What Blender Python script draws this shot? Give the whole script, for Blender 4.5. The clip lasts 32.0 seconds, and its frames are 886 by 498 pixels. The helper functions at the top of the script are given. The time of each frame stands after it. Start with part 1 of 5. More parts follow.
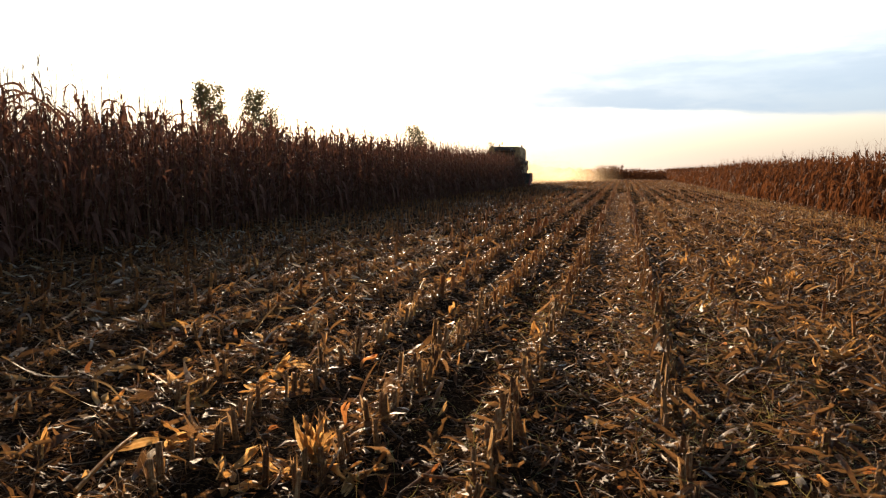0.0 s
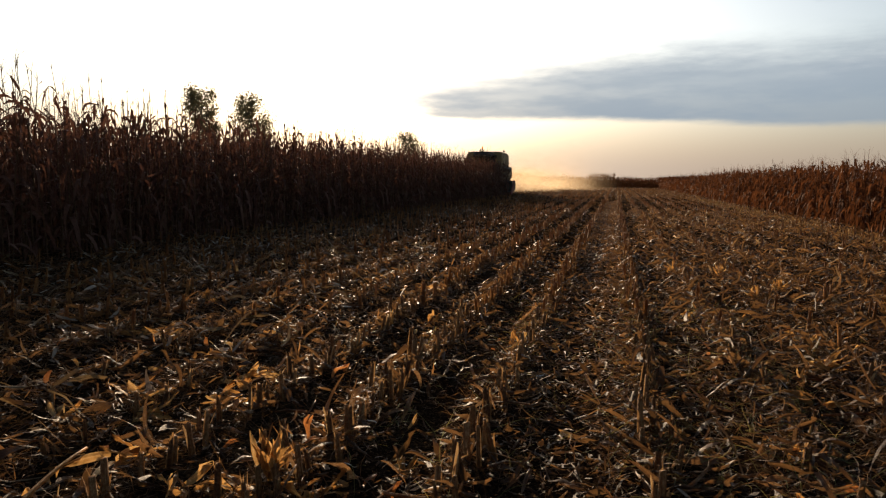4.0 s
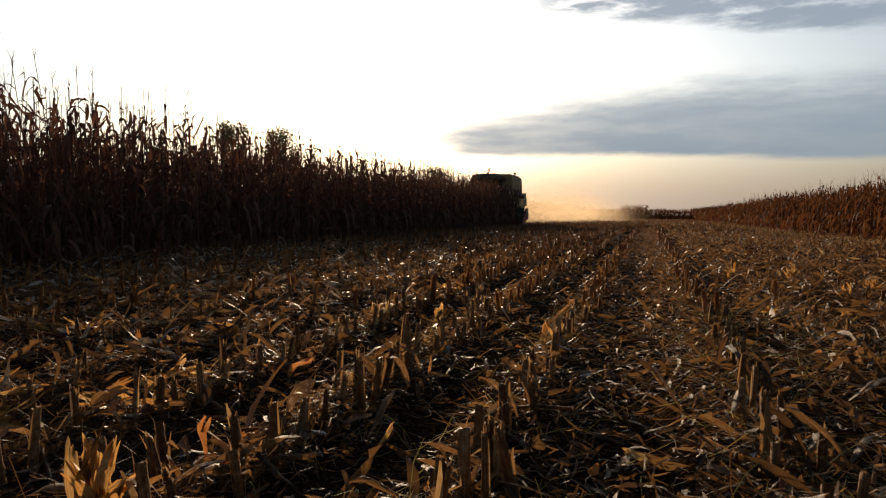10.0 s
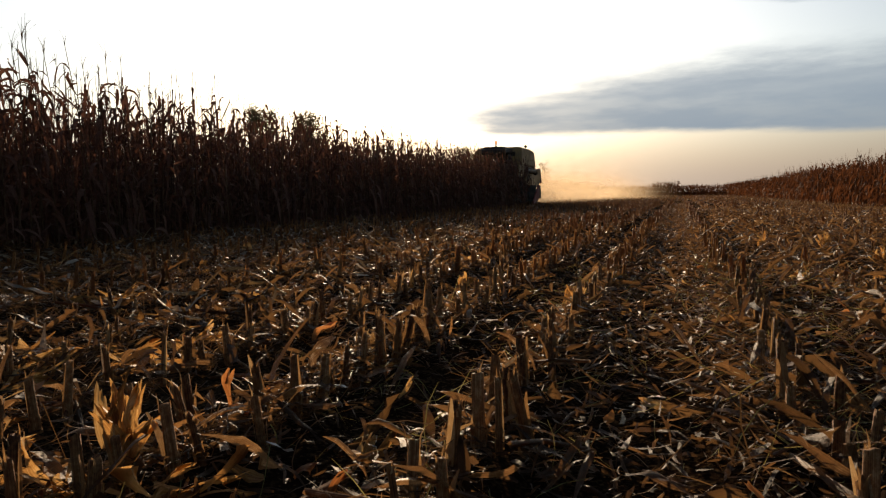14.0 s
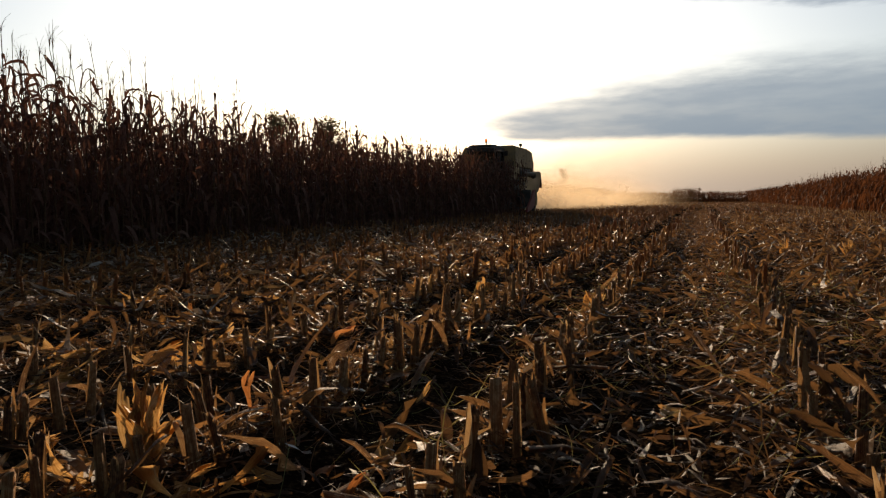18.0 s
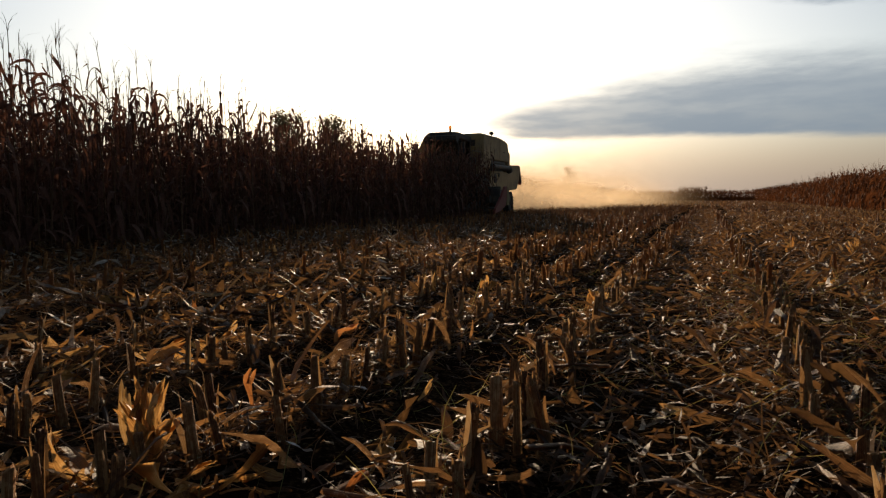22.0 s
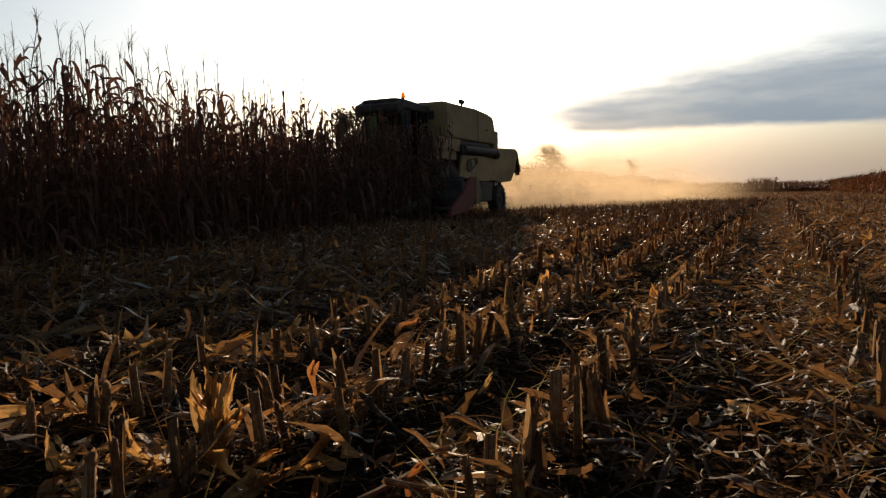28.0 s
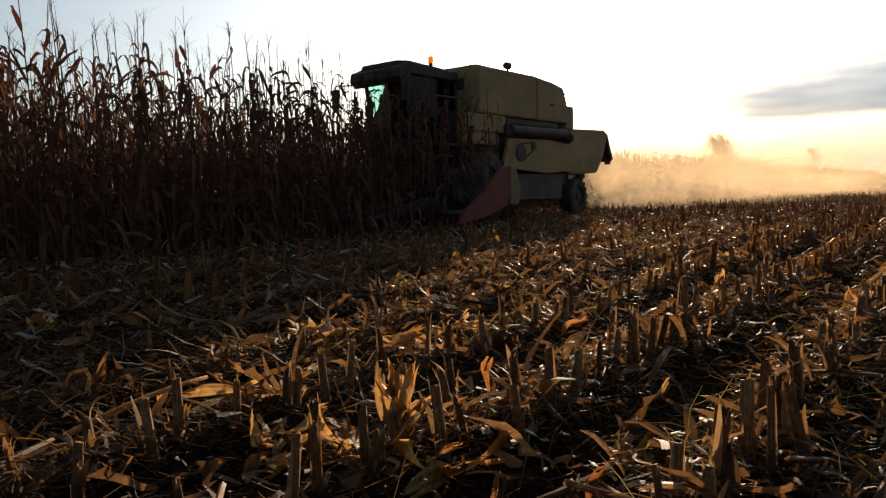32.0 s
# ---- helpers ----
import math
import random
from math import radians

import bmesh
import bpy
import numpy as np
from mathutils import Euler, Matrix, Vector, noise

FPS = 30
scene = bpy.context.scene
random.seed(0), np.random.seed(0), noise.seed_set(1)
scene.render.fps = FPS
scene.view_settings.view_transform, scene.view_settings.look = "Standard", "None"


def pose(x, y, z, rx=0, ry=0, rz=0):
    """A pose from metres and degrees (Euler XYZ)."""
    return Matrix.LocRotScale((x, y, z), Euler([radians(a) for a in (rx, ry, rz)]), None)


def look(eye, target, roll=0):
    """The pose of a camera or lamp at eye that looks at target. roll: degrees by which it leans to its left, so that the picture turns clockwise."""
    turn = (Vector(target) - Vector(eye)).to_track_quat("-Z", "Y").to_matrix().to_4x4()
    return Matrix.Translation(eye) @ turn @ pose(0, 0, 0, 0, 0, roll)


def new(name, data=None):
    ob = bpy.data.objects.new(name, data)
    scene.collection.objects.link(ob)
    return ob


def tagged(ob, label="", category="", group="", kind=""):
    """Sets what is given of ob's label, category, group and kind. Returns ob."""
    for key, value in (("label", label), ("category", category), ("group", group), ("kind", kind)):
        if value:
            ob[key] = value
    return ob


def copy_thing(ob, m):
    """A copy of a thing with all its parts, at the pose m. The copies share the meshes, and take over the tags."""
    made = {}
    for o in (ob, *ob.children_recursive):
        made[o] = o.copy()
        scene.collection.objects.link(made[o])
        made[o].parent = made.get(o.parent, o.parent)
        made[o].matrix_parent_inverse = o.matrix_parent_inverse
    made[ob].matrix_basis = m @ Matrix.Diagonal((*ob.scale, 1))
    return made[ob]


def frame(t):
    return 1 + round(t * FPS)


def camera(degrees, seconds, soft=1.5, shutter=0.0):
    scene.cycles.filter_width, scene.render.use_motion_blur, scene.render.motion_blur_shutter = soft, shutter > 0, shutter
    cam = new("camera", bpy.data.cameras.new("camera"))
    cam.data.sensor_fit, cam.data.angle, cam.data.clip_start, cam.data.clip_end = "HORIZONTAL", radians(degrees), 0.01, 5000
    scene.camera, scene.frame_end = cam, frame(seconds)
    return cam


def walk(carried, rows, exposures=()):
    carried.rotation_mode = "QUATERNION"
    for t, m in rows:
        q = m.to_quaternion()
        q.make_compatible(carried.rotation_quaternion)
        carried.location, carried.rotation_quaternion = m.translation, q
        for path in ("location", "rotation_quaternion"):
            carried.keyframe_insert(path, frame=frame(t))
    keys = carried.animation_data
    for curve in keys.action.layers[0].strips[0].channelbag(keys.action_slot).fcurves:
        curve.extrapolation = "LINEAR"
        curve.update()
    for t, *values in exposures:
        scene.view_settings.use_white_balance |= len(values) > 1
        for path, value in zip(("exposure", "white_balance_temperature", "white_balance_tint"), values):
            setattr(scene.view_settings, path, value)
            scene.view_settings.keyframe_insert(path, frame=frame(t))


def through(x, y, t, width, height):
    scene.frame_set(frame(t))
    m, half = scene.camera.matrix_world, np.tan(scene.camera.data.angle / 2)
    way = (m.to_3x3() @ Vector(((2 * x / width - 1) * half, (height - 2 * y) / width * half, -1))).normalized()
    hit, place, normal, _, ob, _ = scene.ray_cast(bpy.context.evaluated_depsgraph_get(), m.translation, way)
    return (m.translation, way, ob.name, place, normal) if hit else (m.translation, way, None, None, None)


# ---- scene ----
cam = camera(65.0, 32.0, soft=1.25)
PATH = [
    (0, (0.151, 0.196, 1.365), (-0.344, 2.121, 1.14), 0.5),
    (0.5, (0.193, 0.185, 1.37), (-0.272, 2.119, 1.169), 0.4),
    (1, (0.184, 0.187, 1.354), (-0.252, 2.127, 1.141), 0.8),
    (1.5, (0.187, 0.189, 1.36), (-0.269, 2.127, 1.17), 0.2),
    (2, (0.179, 0.19, 1.373), (-0.273, 2.125, 1.143), 1.2),
    (2.5, (0.223, 0.198, 1.358), (-0.242, 2.132, 1.145), 0.6),
    (3, (0.244, 0.211, 1.357), (-0.253, 2.139, 1.168), 0.7),
    (3.5, (0.242, 0.265, 1.352), (-0.232, 2.198, 1.151), 0.8),
    (5.5, (0.208, 0.688, 1.331), (-0.358, 2.595, 1.127), 1.4),
    (6, (0.259, 0.751, 1.338), (-0.539, 2.577, 1.158), 1.5),
    (6.5, (0.263, 0.843, 1.337), (-0.359, 2.739, 1.192), 2.9),
    (7, (0.2, 1.004, 1.323), (-0.267, 2.946, 1.219), 0.4),
    (7.5, (0.112, 1.144, 1.312), (-0.332, 3.083, 1.109), 1.3),
    (8, (0.132, 1.317, 1.284), (-0.601, 3.161, 1.034), 1.7),
    (8.5, (0.097, 1.475, 1.283), (-0.502, 3.371, 1.072), 1.3),
    (9, (-0.036, 1.634, 1.2), (-0.496, 3.568, 0.98), 0.8),
    (9.5, (0.017, 1.712, 0.945), (-0.487, 3.637, 0.748), 0.6),
    (10, (0.054, 1.676, 0.785), (-0.509, 3.593, 0.683), 0.5),
    (10.5, (0.09, 1.65, 0.747), (-0.495, 3.558, 0.62), -0.1),
    (11, (0.108, 1.648, 0.706), (-0.441, 3.563, 0.523), -0.1),
    (11.5, (0.104, 1.656, 0.708), (-0.511, 3.556, 0.592), 0.2),
    (12, (0.094, 1.664, 0.698), (-0.51, 3.56, 0.493), 1.4),
    (12.5, (0.097, 1.667, 0.697), (-0.511, 3.56, 0.479), 0.9),
    (13, (0.111, 1.668, 0.696), (-0.525, 3.556, 0.522), -0.1),
    (13.5, (0.107, 1.666, 0.697), (-0.535, 3.552, 0.525), -0.8),
    (14, (0.109, 1.66, 0.7), (-0.534, 3.548, 0.545), -0.7),
    (14.5, (0.115, 1.66, 0.698), (-0.533, 3.545, 0.545), -1.1),
    (15, (0.118, 1.658, 0.7), (-0.539, 3.541, 0.552), -1.0),
    (15.5, (0.113, 1.654, 0.7), (-0.566, 3.531, 0.566), -0.8),
    (17.5, (0.108, 1.656, 0.697), (-0.581, 3.527, 0.552), -0.4),
    (18, (0.11, 1.653, 0.699), (-0.583, 3.524, 0.56), -0.4),
    (18.5, (0.112, 1.653, 0.7), (-0.592, 3.52, 0.561), -0.5),
    (19, (0.112, 1.653, 0.701), (-0.59, 3.522, 0.567), -0.3),
    (19.5, (0.113, 1.655, 0.698), (-0.574, 3.529, 0.559), -0.2),
    (20, (0.117, 1.658, 0.697), (-0.583, 3.526, 0.548), -0.5),
    (20.5, (0.118, 1.659, 0.698), (-0.584, 3.526, 0.546), -0.4),
    (21, (0.12, 1.661, 0.699), (-0.579, 3.528, 0.546), -0.3),
    (21.5, (0.125, 1.657, 0.699), (-0.576, 3.525, 0.556), -0.3),
    (22, (0.123, 1.657, 0.698), (-0.585, 3.522, 0.555), -0.4),
    (22.5, (0.123, 1.658, 0.698), (-0.585, 3.523, 0.555), -0.4),
    (23, (0.123, 1.656, 0.696), (-0.591, 3.518, 0.546), -0.4),
    (23.5, (0.121, 1.662, 0.693), (-0.617, 3.515, 0.54), -0.6),
    (24, (0.116, 1.655, 0.696), (-0.619, 3.509, 0.542), 0.1),
    (24.5, (0.105, 1.651, 0.694), (-0.651, 3.496, 0.53), -0.1),
    (25, (0.103, 1.658, 0.692), (-0.703, 3.48, 0.515), -0.7),
    (25.5, (0.107, 1.659, 0.69), (-0.707, 3.477, 0.511), -0.9),
    (27.5, (0.127, 1.656, 0.694), (-0.728, 3.457, 0.534), -1.2),
    (28, (0.128, 1.651, 0.695), (-0.737, 3.447, 0.54), -1.1),
    (28.5, (0.128, 1.649, 0.693), (-0.774, 3.427, 0.529), -1.5),
    (29, (0.122, 1.648, 0.694), (-0.795, 3.416, 0.504), -1.4),
    (29.5, (0.114, 1.644, 0.693), (-0.86, 3.377, 0.479), -1.4),
    (30, (0.109, 1.644, 0.694), (-0.947, 3.33, 0.485), -1.8),
    (30.5, (0.107, 1.642, 0.694), (-1.04, 3.27, 0.512), -1.9),
    (31, (0.105, 1.638, 0.694), (-1.067, 3.248, 0.514), -2.1),
    (31.5, (0.095, 1.633, 0.697), (-1.094, 3.23, 0.518), -2.0),
    (32, (0.078, 1.62, 0.709), (-1.164, 3.179, 0.547), -1.5),
]
walk(cam, [(t, look(eye, target, roll)) for t, eye, target, roll in PATH],
     exposures=[(0, 0.86), (1, 0.55), (2, 0.2), (3.5, 0.0), (6.0, -0.25), (8.0, -0.4), (10.0, -0.25), (14.0, -0.2), (20.0, -0.35), (25.0, -0.4), (29.0, -0.2), (32.0, 0.04)])

# ---------------------------------------------------------------- light
SUN_LEFT, SUN_UP = 22.9, 10.5          # degrees left of the rows, above the horizon
SUN_DIR = Vector((-math.sin(radians(SUN_LEFT)) * math.cos(radians(SUN_UP)),
                  math.cos(radians(SUN_LEFT)) * math.cos(radians(SUN_UP)),
                  math.sin(radians(SUN_UP))))


class Nodes:
    """A small helper for node trees."""

    def __init__(self, tree):
        self.tree = tree
        tree.nodes.clear()

    def add(self, kind, inputs=None):
        node = self.tree.nodes.new(kind)
        for key, value in (inputs or {}).items():
            if isinstance(value, bpy.types.NodeSocket):
                self.tree.links.new(value, node.inputs[key])
            else:
                node.inputs[key].default_value = value
        return node

    def math(self, op, a, b=0.0):
        node = self.add("ShaderNodeMath", {0: a, 1: b})
        node.operation = op
        return node.outputs[0]

    def vector(self, op, inputs):
        node = self.tree.nodes.new("ShaderNodeVectorMath")
        node.operation = op
        for key, given in inputs.items():
            if isinstance(given, bpy.types.NodeSocket):
                self.tree.links.new(given, node.inputs[3 if key == "Scale" else key])
            else:
                node.inputs[3 if key == "Scale" else key].default_value = given
        return node.outputs["Value"] if op in ("DOT_PRODUCT", "LENGTH") else node.outputs[0]

    def span(self, value, lo, hi, to_lo=0.0, to_hi=1.0):
        node = self.add("ShaderNodeMapRange")
        node.interpolation_type = "SMOOTHSTEP"
        for key, given in (("Value", value), ("From Min", lo), ("From Max", hi), ("To Min", to_lo), ("To Max", to_hi)):
            if isinstance(given, bpy.types.NodeSocket):
                self.tree.links.new(given, node.inputs[key])
            else:
                node.inputs[key].default_value = given
        return node.outputs[0]

    def mix(self, fac, a, b):
        node = self.tree.nodes.new("ShaderNodeMix")
        node.data_type = "RGBA"
        for key, given in ((0, fac), (6, a), (7, b)):
            if isinstance(given, bpy.types.NodeSocket):
                self.tree.links.new(given, node.inputs[key])
            else:
                node.inputs[key].default_value = given
        return node.outputs[2]

    def noise(self, vector, scale, detail=4.0, rough=0.55):
        return self.add("ShaderNodeTexNoise", {"Vector": vector, "Scale": scale, "Detail": detail, "Roughness": rough}).outputs[0]

    def ramp(self, fac, stops):
        node = self.add("ShaderNodeValToRGB", {0: fac})
        while len(node.color_ramp.elements) < len(stops):
            node.color_ramp.elements.new(0.5)
        for element, (place, colour) in zip(node.color_ramp.elements, stops):
            element.position, element.color = place, (*colour, 1)
        return node.outputs[0]


def build_sky():
    world = bpy.data.worlds.new("evening_sky")
    scene.world = world
    world.use_nodes = True
    n = Nodes(world.node_tree)
    way = n.add("ShaderNodeTexCoord").outputs["Generated"]
    air = n.add("ShaderNodeTexSky")
    air.sky_type, air.sun_disc = "NISHITA", False
    air.sun_elevation, air.sun_rotation = radians(SUN_UP), radians(-SUN_LEFT)
    air.altitude, air.air_density, air.dust_density, air.ozone_density = 100, 1.0, 1.2, 1.5
    sky = air.outputs[0]
    axes = n.add("ShaderNodeSeparateXYZ", {0: way})
    up, ahead, side = axes.outputs[2], axes.outputs[1], axes.outputs[0]
    # thin high cloud lit by the sun: a wide pale glow round it
    near = n.vector("DOT_PRODUCT", {0: way, 1: tuple(SUN_DIR)})
    near = n.math("MAXIMUM", near, 0.0)
    glow = n.math("ADD", n.math("MULTIPLY", n.math("POWER", near, 3.6), 0.86), n.math("MULTIPLY", n.math("POWER", near, 60.0), 2.0))
    low = n.span(up, 0.0, 0.16, 1.0, 0.0)
    glow_colour = n.mix(low, (1.0, 0.98, 0.96, 1), (1.0, 0.875, 0.745, 1))
    lit = n.vector("SCALE", {0: glow_colour, "Scale": glow})
    base = n.vector("SCALE", {0: sky, "Scale": 0.095})
    clear = n.vector("ADD", {0: base, 1: lit})
    # pale peach haze along the horizon
    haze = n.vector("SCALE", {0: (0.76, 0.615, 0.515), "Scale": n.math("ADD", n.span(up, 0.0, 0.08, 0.53, 0.44), n.math("MULTIPLY", n.math("POWER", near, 12.0), 0.74))})
    clear = n.mix(n.span(up, 0.005, 0.165, 0.94, 0.0), clear, haze)
    # a long bank of grey-blue cloud low over the field, ragged on top and level below
    bearing = n.math("ARCTAN2", side, ahead)
    flat = n.add("ShaderNodeCombineXYZ", {0: n.math("MULTIPLY", bearing, 3.0), 1: n.math("MULTIPLY", up, 14.0), 2: 0.0}).outputs[0]
    rag = n.noise(flat, 2.2, 6.0, 0.6)
    level = n.math("ADD", up, n.math("MULTIPLY", n.math("SUBTRACT", rag, 0.5), 0.018))
    foot = n.span(n.math("ADD", level, n.math("MULTIPLY", n.span(bearing, -0.1, 0.35), 0.012)), 0.078, 0.090)
    crest = n.math("ADD", n.math("ADD", 0.141, n.math("MULTIPLY", n.span(bearing, -0.36, 0.02), 0.040)), n.math("MULTIPLY", n.math("SUBTRACT", n.noise(flat, 2.3, 6.0, 0.6), 0.5), n.span(bearing, -0.3, 0.1, 0.03, 0.06)))
    top = n.span(n.math("SUBTRACT", level, crest), -0.042, 0.020, 1.0, 0.0)
    start = n.span(n.math("ADD", bearing, n.math("MULTIPLY", n.math("SUBTRACT", rag, 0.5), 0.22)), -0.40, -0.22)
    streaks = n.span(n.noise(flat, 1.3, 5.0), 0.30, 0.62)
    bank = n.math("MULTIPLY", n.math("MULTIPLY", foot, top), n.math("MULTIPLY", start, n.span(streaks, 0.0, 1.0, 0.88, 1.0)))
    # the frayed foot of another cloud higher up
    base2 = n.math("ADD", n.math("ADD", up, n.math("MULTIPLY", bearing, 0.116)), n.math("MULTIPLY", n.math("SUBTRACT", n.noise(flat, 1.7, 6.0, 0.62), 0.5), 0.07))
    wisps = n.math("MULTIPLY", n.math("MULTIPLY", n.span(base2, 0.246, 0.27), n.span(base2, 0.33, 0.45, 1.0, 0.0)), n.span(n.noise(flat, 2.6, 5.0, 0.6), 0.34, 0.52))
    wisps = n.math("MULTIPLY", wisps, n.math("MULTIPLY", n.span(bearing, -0.22, -0.10), n.span(bearing, 0.25, 0.5, 1.0, 0.0)))
    cloud_colour = n.mix(n.span(level, 0.08, 0.165), (0.30, 0.378, 0.465, 1), (0.385, 0.45, 0.52, 1))
    cloud_colour = n.mix(n.math("MULTIPLY", n.span(n.noise(flat, 1.9, 6.0, 0.6), 0.48, 0.68), n.span(level, 0.115, 0.165, 0.0, 0.55)), cloud_colour, (0.62, 0.66, 0.70, 1))
    done = n.mix(n.math("MULTIPLY", bank, 0.93), clear, cloud_colour)
    done = n.mix(n.math("MULTIPLY", wisps, 0.9), done, (0.36, 0.43, 0.52, 1))
    back = n.add("ShaderNodeBackground", {"Color": done, "Strength": 1.0})
    n.add("ShaderNodeOutputWorld", {0: back.outputs[0]})


build_sky()
sun_data = bpy.data.lights.new("sun", "SUN")
sun_data.energy, sun_data.angle, sun_data.color = 7.0, radians(0.6), (1.0, 0.725, 0.465)
sun = new("sun", sun_data)
sun.matrix_world = look(SUN_DIR * 400, (0, 0, 0))


# ---------------------------------------------------------------- materials
def material(name, rough=0.6, metal=0.0):
    mat = bpy.data.materials.new(name)
    mat.use_nodes = True
    n = Nodes(mat.node_tree)
    return mat, n


def finish(n, shader):
    n.add("ShaderNodeOutputMaterial", {0: shader})


def dry_plant(name, stops, through=0.35, scale=30.0, island=True, rough=0.7, shine=0.12, streak=0.62, glow=(0.62, 0.35, 0.12)):
    """Dead leaf and stalk: colour varies from piece to piece and along the fibre, and light shines through it."""
    mat, n = material(name)
    where = n.add("ShaderNodeTexCoord").outputs["Object"]
    pick = n.add("ShaderNodeNewGeometry").outputs["Random Per Island"] if island else n.add("ShaderNodeObjectInfo").outputs["Random"]
    fibre = n.add("ShaderNodeAttribute")
    fibre.attribute_name = "fibre"
    along = n.add("ShaderNodeSeparateXYZ", {0: fibre.outputs["Vector"]})
    vein = n.noise(n.add("ShaderNodeCombineXYZ", {0: n.math("MULTIPLY", along.outputs[0], 6.0), 1: n.math("MULTIPLY", along.outputs[1], 15.0), 2: n.math("MULTIPLY", pick, 97.0)}).outputs[0], 1.0, 4.0, 0.7)
    grain = n.math("ADD", n.math("MULTIPLY", n.span(n.noise(where, scale, 5.0, 0.65), 0.3, 0.7), 0.4), n.math("MULTIPLY", n.span(vein, 0.28, 0.72), 0.6))
    blot = n.noise(where, scale * 0.16, 3.0)
    value = n.math("ADD", n.math("MULTIPLY", pick, 0.55), n.math("ADD", n.math("MULTIPLY", n.math("SUBTRACT", grain, 0.5), streak), n.math("MULTIPLY", blot, 0.42)))
    colour = n.ramp(value, stops)
    bump = n.add("ShaderNodeBump", {"Strength": 0.6, "Distance": 0.004, "Height": grain}).outputs[0]
    face = n.add("ShaderNodeBsdfPrincipled", {"Base Color": colour, "Roughness": rough, "Normal": bump, "Specular IOR Level": shine}).outputs[0]
    back = n.add("ShaderNodeBsdfTranslucent", {"Color": n.mix(0.35, colour, n.mix(0.75, colour, (*glow, 1)))}).outputs[0]
    finish(n, n.add("ShaderNodeMixShader", {0: through, 1: face, 2: back}).outputs[0])
    return mat


CORN_LEAF = dry_plant("dry_corn_leaf", [(0.1, (0.038, 0.015, 0.011)), (0.4, (0.090, 0.039, 0.026)), (0.7, (0.155, 0.072, 0.045)), (1.0, (0.25, 0.135, 0.085))], 0.2, glow=(0.38, 0.17, 0.11))
CORN_STALK = dry_plant("dry_corn_stalk", [(0.1, (0.05, 0.022, 0.012)), (0.5, (0.10, 0.05, 0.025)), (0.9, (0.17, 0.10, 0.05))], 0.05)
# old fine litter, darkened and greyed to carry the shade of the gaps
OLD_SHADE_LITTER = dry_plant("old_gap_shade_litter", [(0.1, (0.012, 0.007, 0.0045)), (0.45, (0.034, 0.0175, 0.0105)), (0.7, (0.074, 0.039, 0.021)), (1.0, (0.20, 0.13, 0.078))], 0.16, 40.0, True, 0.6, 0.11)
LITTER = dry_plant("corn_litter", [(0.18, (0.010, 0.0051, 0.0029)), (0.48, (0.034, 0.0138, 0.0065)), (0.64, (0.096, 0.037, 0.0155)), (0.75, (0.112, 0.062, 0.032)), (0.90, (0.31, 0.178, 0.08)), (1.02, (0.70, 0.57, 0.40))], 0.37, 40.0, True, 0.47, 0.14, glow=(0.62, 0.33, 0.12))
HUSK = dry_plant("corn_husk", [(0.05, (0.13, 0.047, 0.014)), (0.34, (0.32, 0.148, 0.043)), (0.62, (0.50, 0.288, 0.096)), (0.95, (0.70, 0.495, 0.235))], 0.5, 22.0, False, 0.52, 0.16, 0.8, (0.76, 0.39, 0.10))
RUST = dry_plant("rust_brown_leaf", [(0.05, (0.12, 0.036, 0.012)), (0.4, (0.30, 0.105, 0.030)), (0.8, (0.46, 0.20, 0.066))], 0.45, 26.0, False, 0.55, 0.25, 1.0, (0.62, 0.24, 0.06))
# leaf scraps whose pale grey colour holds the skylight sheen of shaded leaves
SHEEN_LITTER = dry_plant("sky_sheen_litter", [(0.1, (0.12, 0.095, 0.07)), (0.5, (0.26, 0.22, 0.17)), (0.9, (0.48, 0.43, 0.36))], 0.2, 40.0, True, 0.55, 0.15)
STUB = dry_plant("stubble_stalk", [(0.1, (0.064, 0.021, 0.008)), (0.5, (0.18, 0.068, 0.023)), (0.9, (0.36, 0.19, 0.075))], 0.42, 60.0, True, 0.65, 0.1)
STUB_ONE = dry_plant("stubble_stalk_near", [(0.05, (0.045, 0.017, 0.007)), (0.4, (0.15, 0.062, 0.022)), (0.75, (0.26, 0.125, 0.045)), (1.0, (0.40, 0.25, 0.12))], 0.16, 60.0, False, 0.65, 0.12, 1.2)
SHEATH = dry_plant("pale_leaf_sheath", [(0.05, (0.08, 0.032, 0.012)), (0.4, (0.22, 0.105, 0.042)), (0.8, (0.44, 0.28, 0.13)), (1.0, (0.60, 0.46, 0.28))], 0.36, 40.0, True, 0.6, 0.12)
SHAG = dry_plant("torn_leaf_sheath", [(0.1, (0.042, 0.015, 0.0065)), (0.42, (0.15, 0.054, 0.019)), (0.7, (0.28, 0.13, 0.048)), (1.0, (0.54, 0.36, 0.18))], 0.5, 40.0, True, 0.55, 0.13)
THREAD = dry_plant("torn_fibre", [(0.1, (0.04, 0.018, 0.009)), (0.5, (0.12, 0.055, 0.023)), (0.8, (0.26, 0.145, 0.062)), (1.0, (0.46, 0.33, 0.19))], 0.25, 40.0, True, 0.55, 0.1)
STRAW = dry_plant("dull_straw_leaf", [(0.1, (0.040, 0.024, 0.011)), (0.45, (0.10, 0.069, 0.036)), (0.75, (0.20, 0.148, 0.082)), (1.0, (0.42, 0.35, 0.23))], 0.25, 40.0, True, 0.55, 0.12)
VERGE = dry_plant("bleached_verge_straw", [(0.1, (0.07, 0.039, 0.016)), (0.5, (0.17, 0.108, 0.048)), (1.0, (0.38, 0.27, 0.14))], 0.36, 40.0, True, 0.6, 0.1)
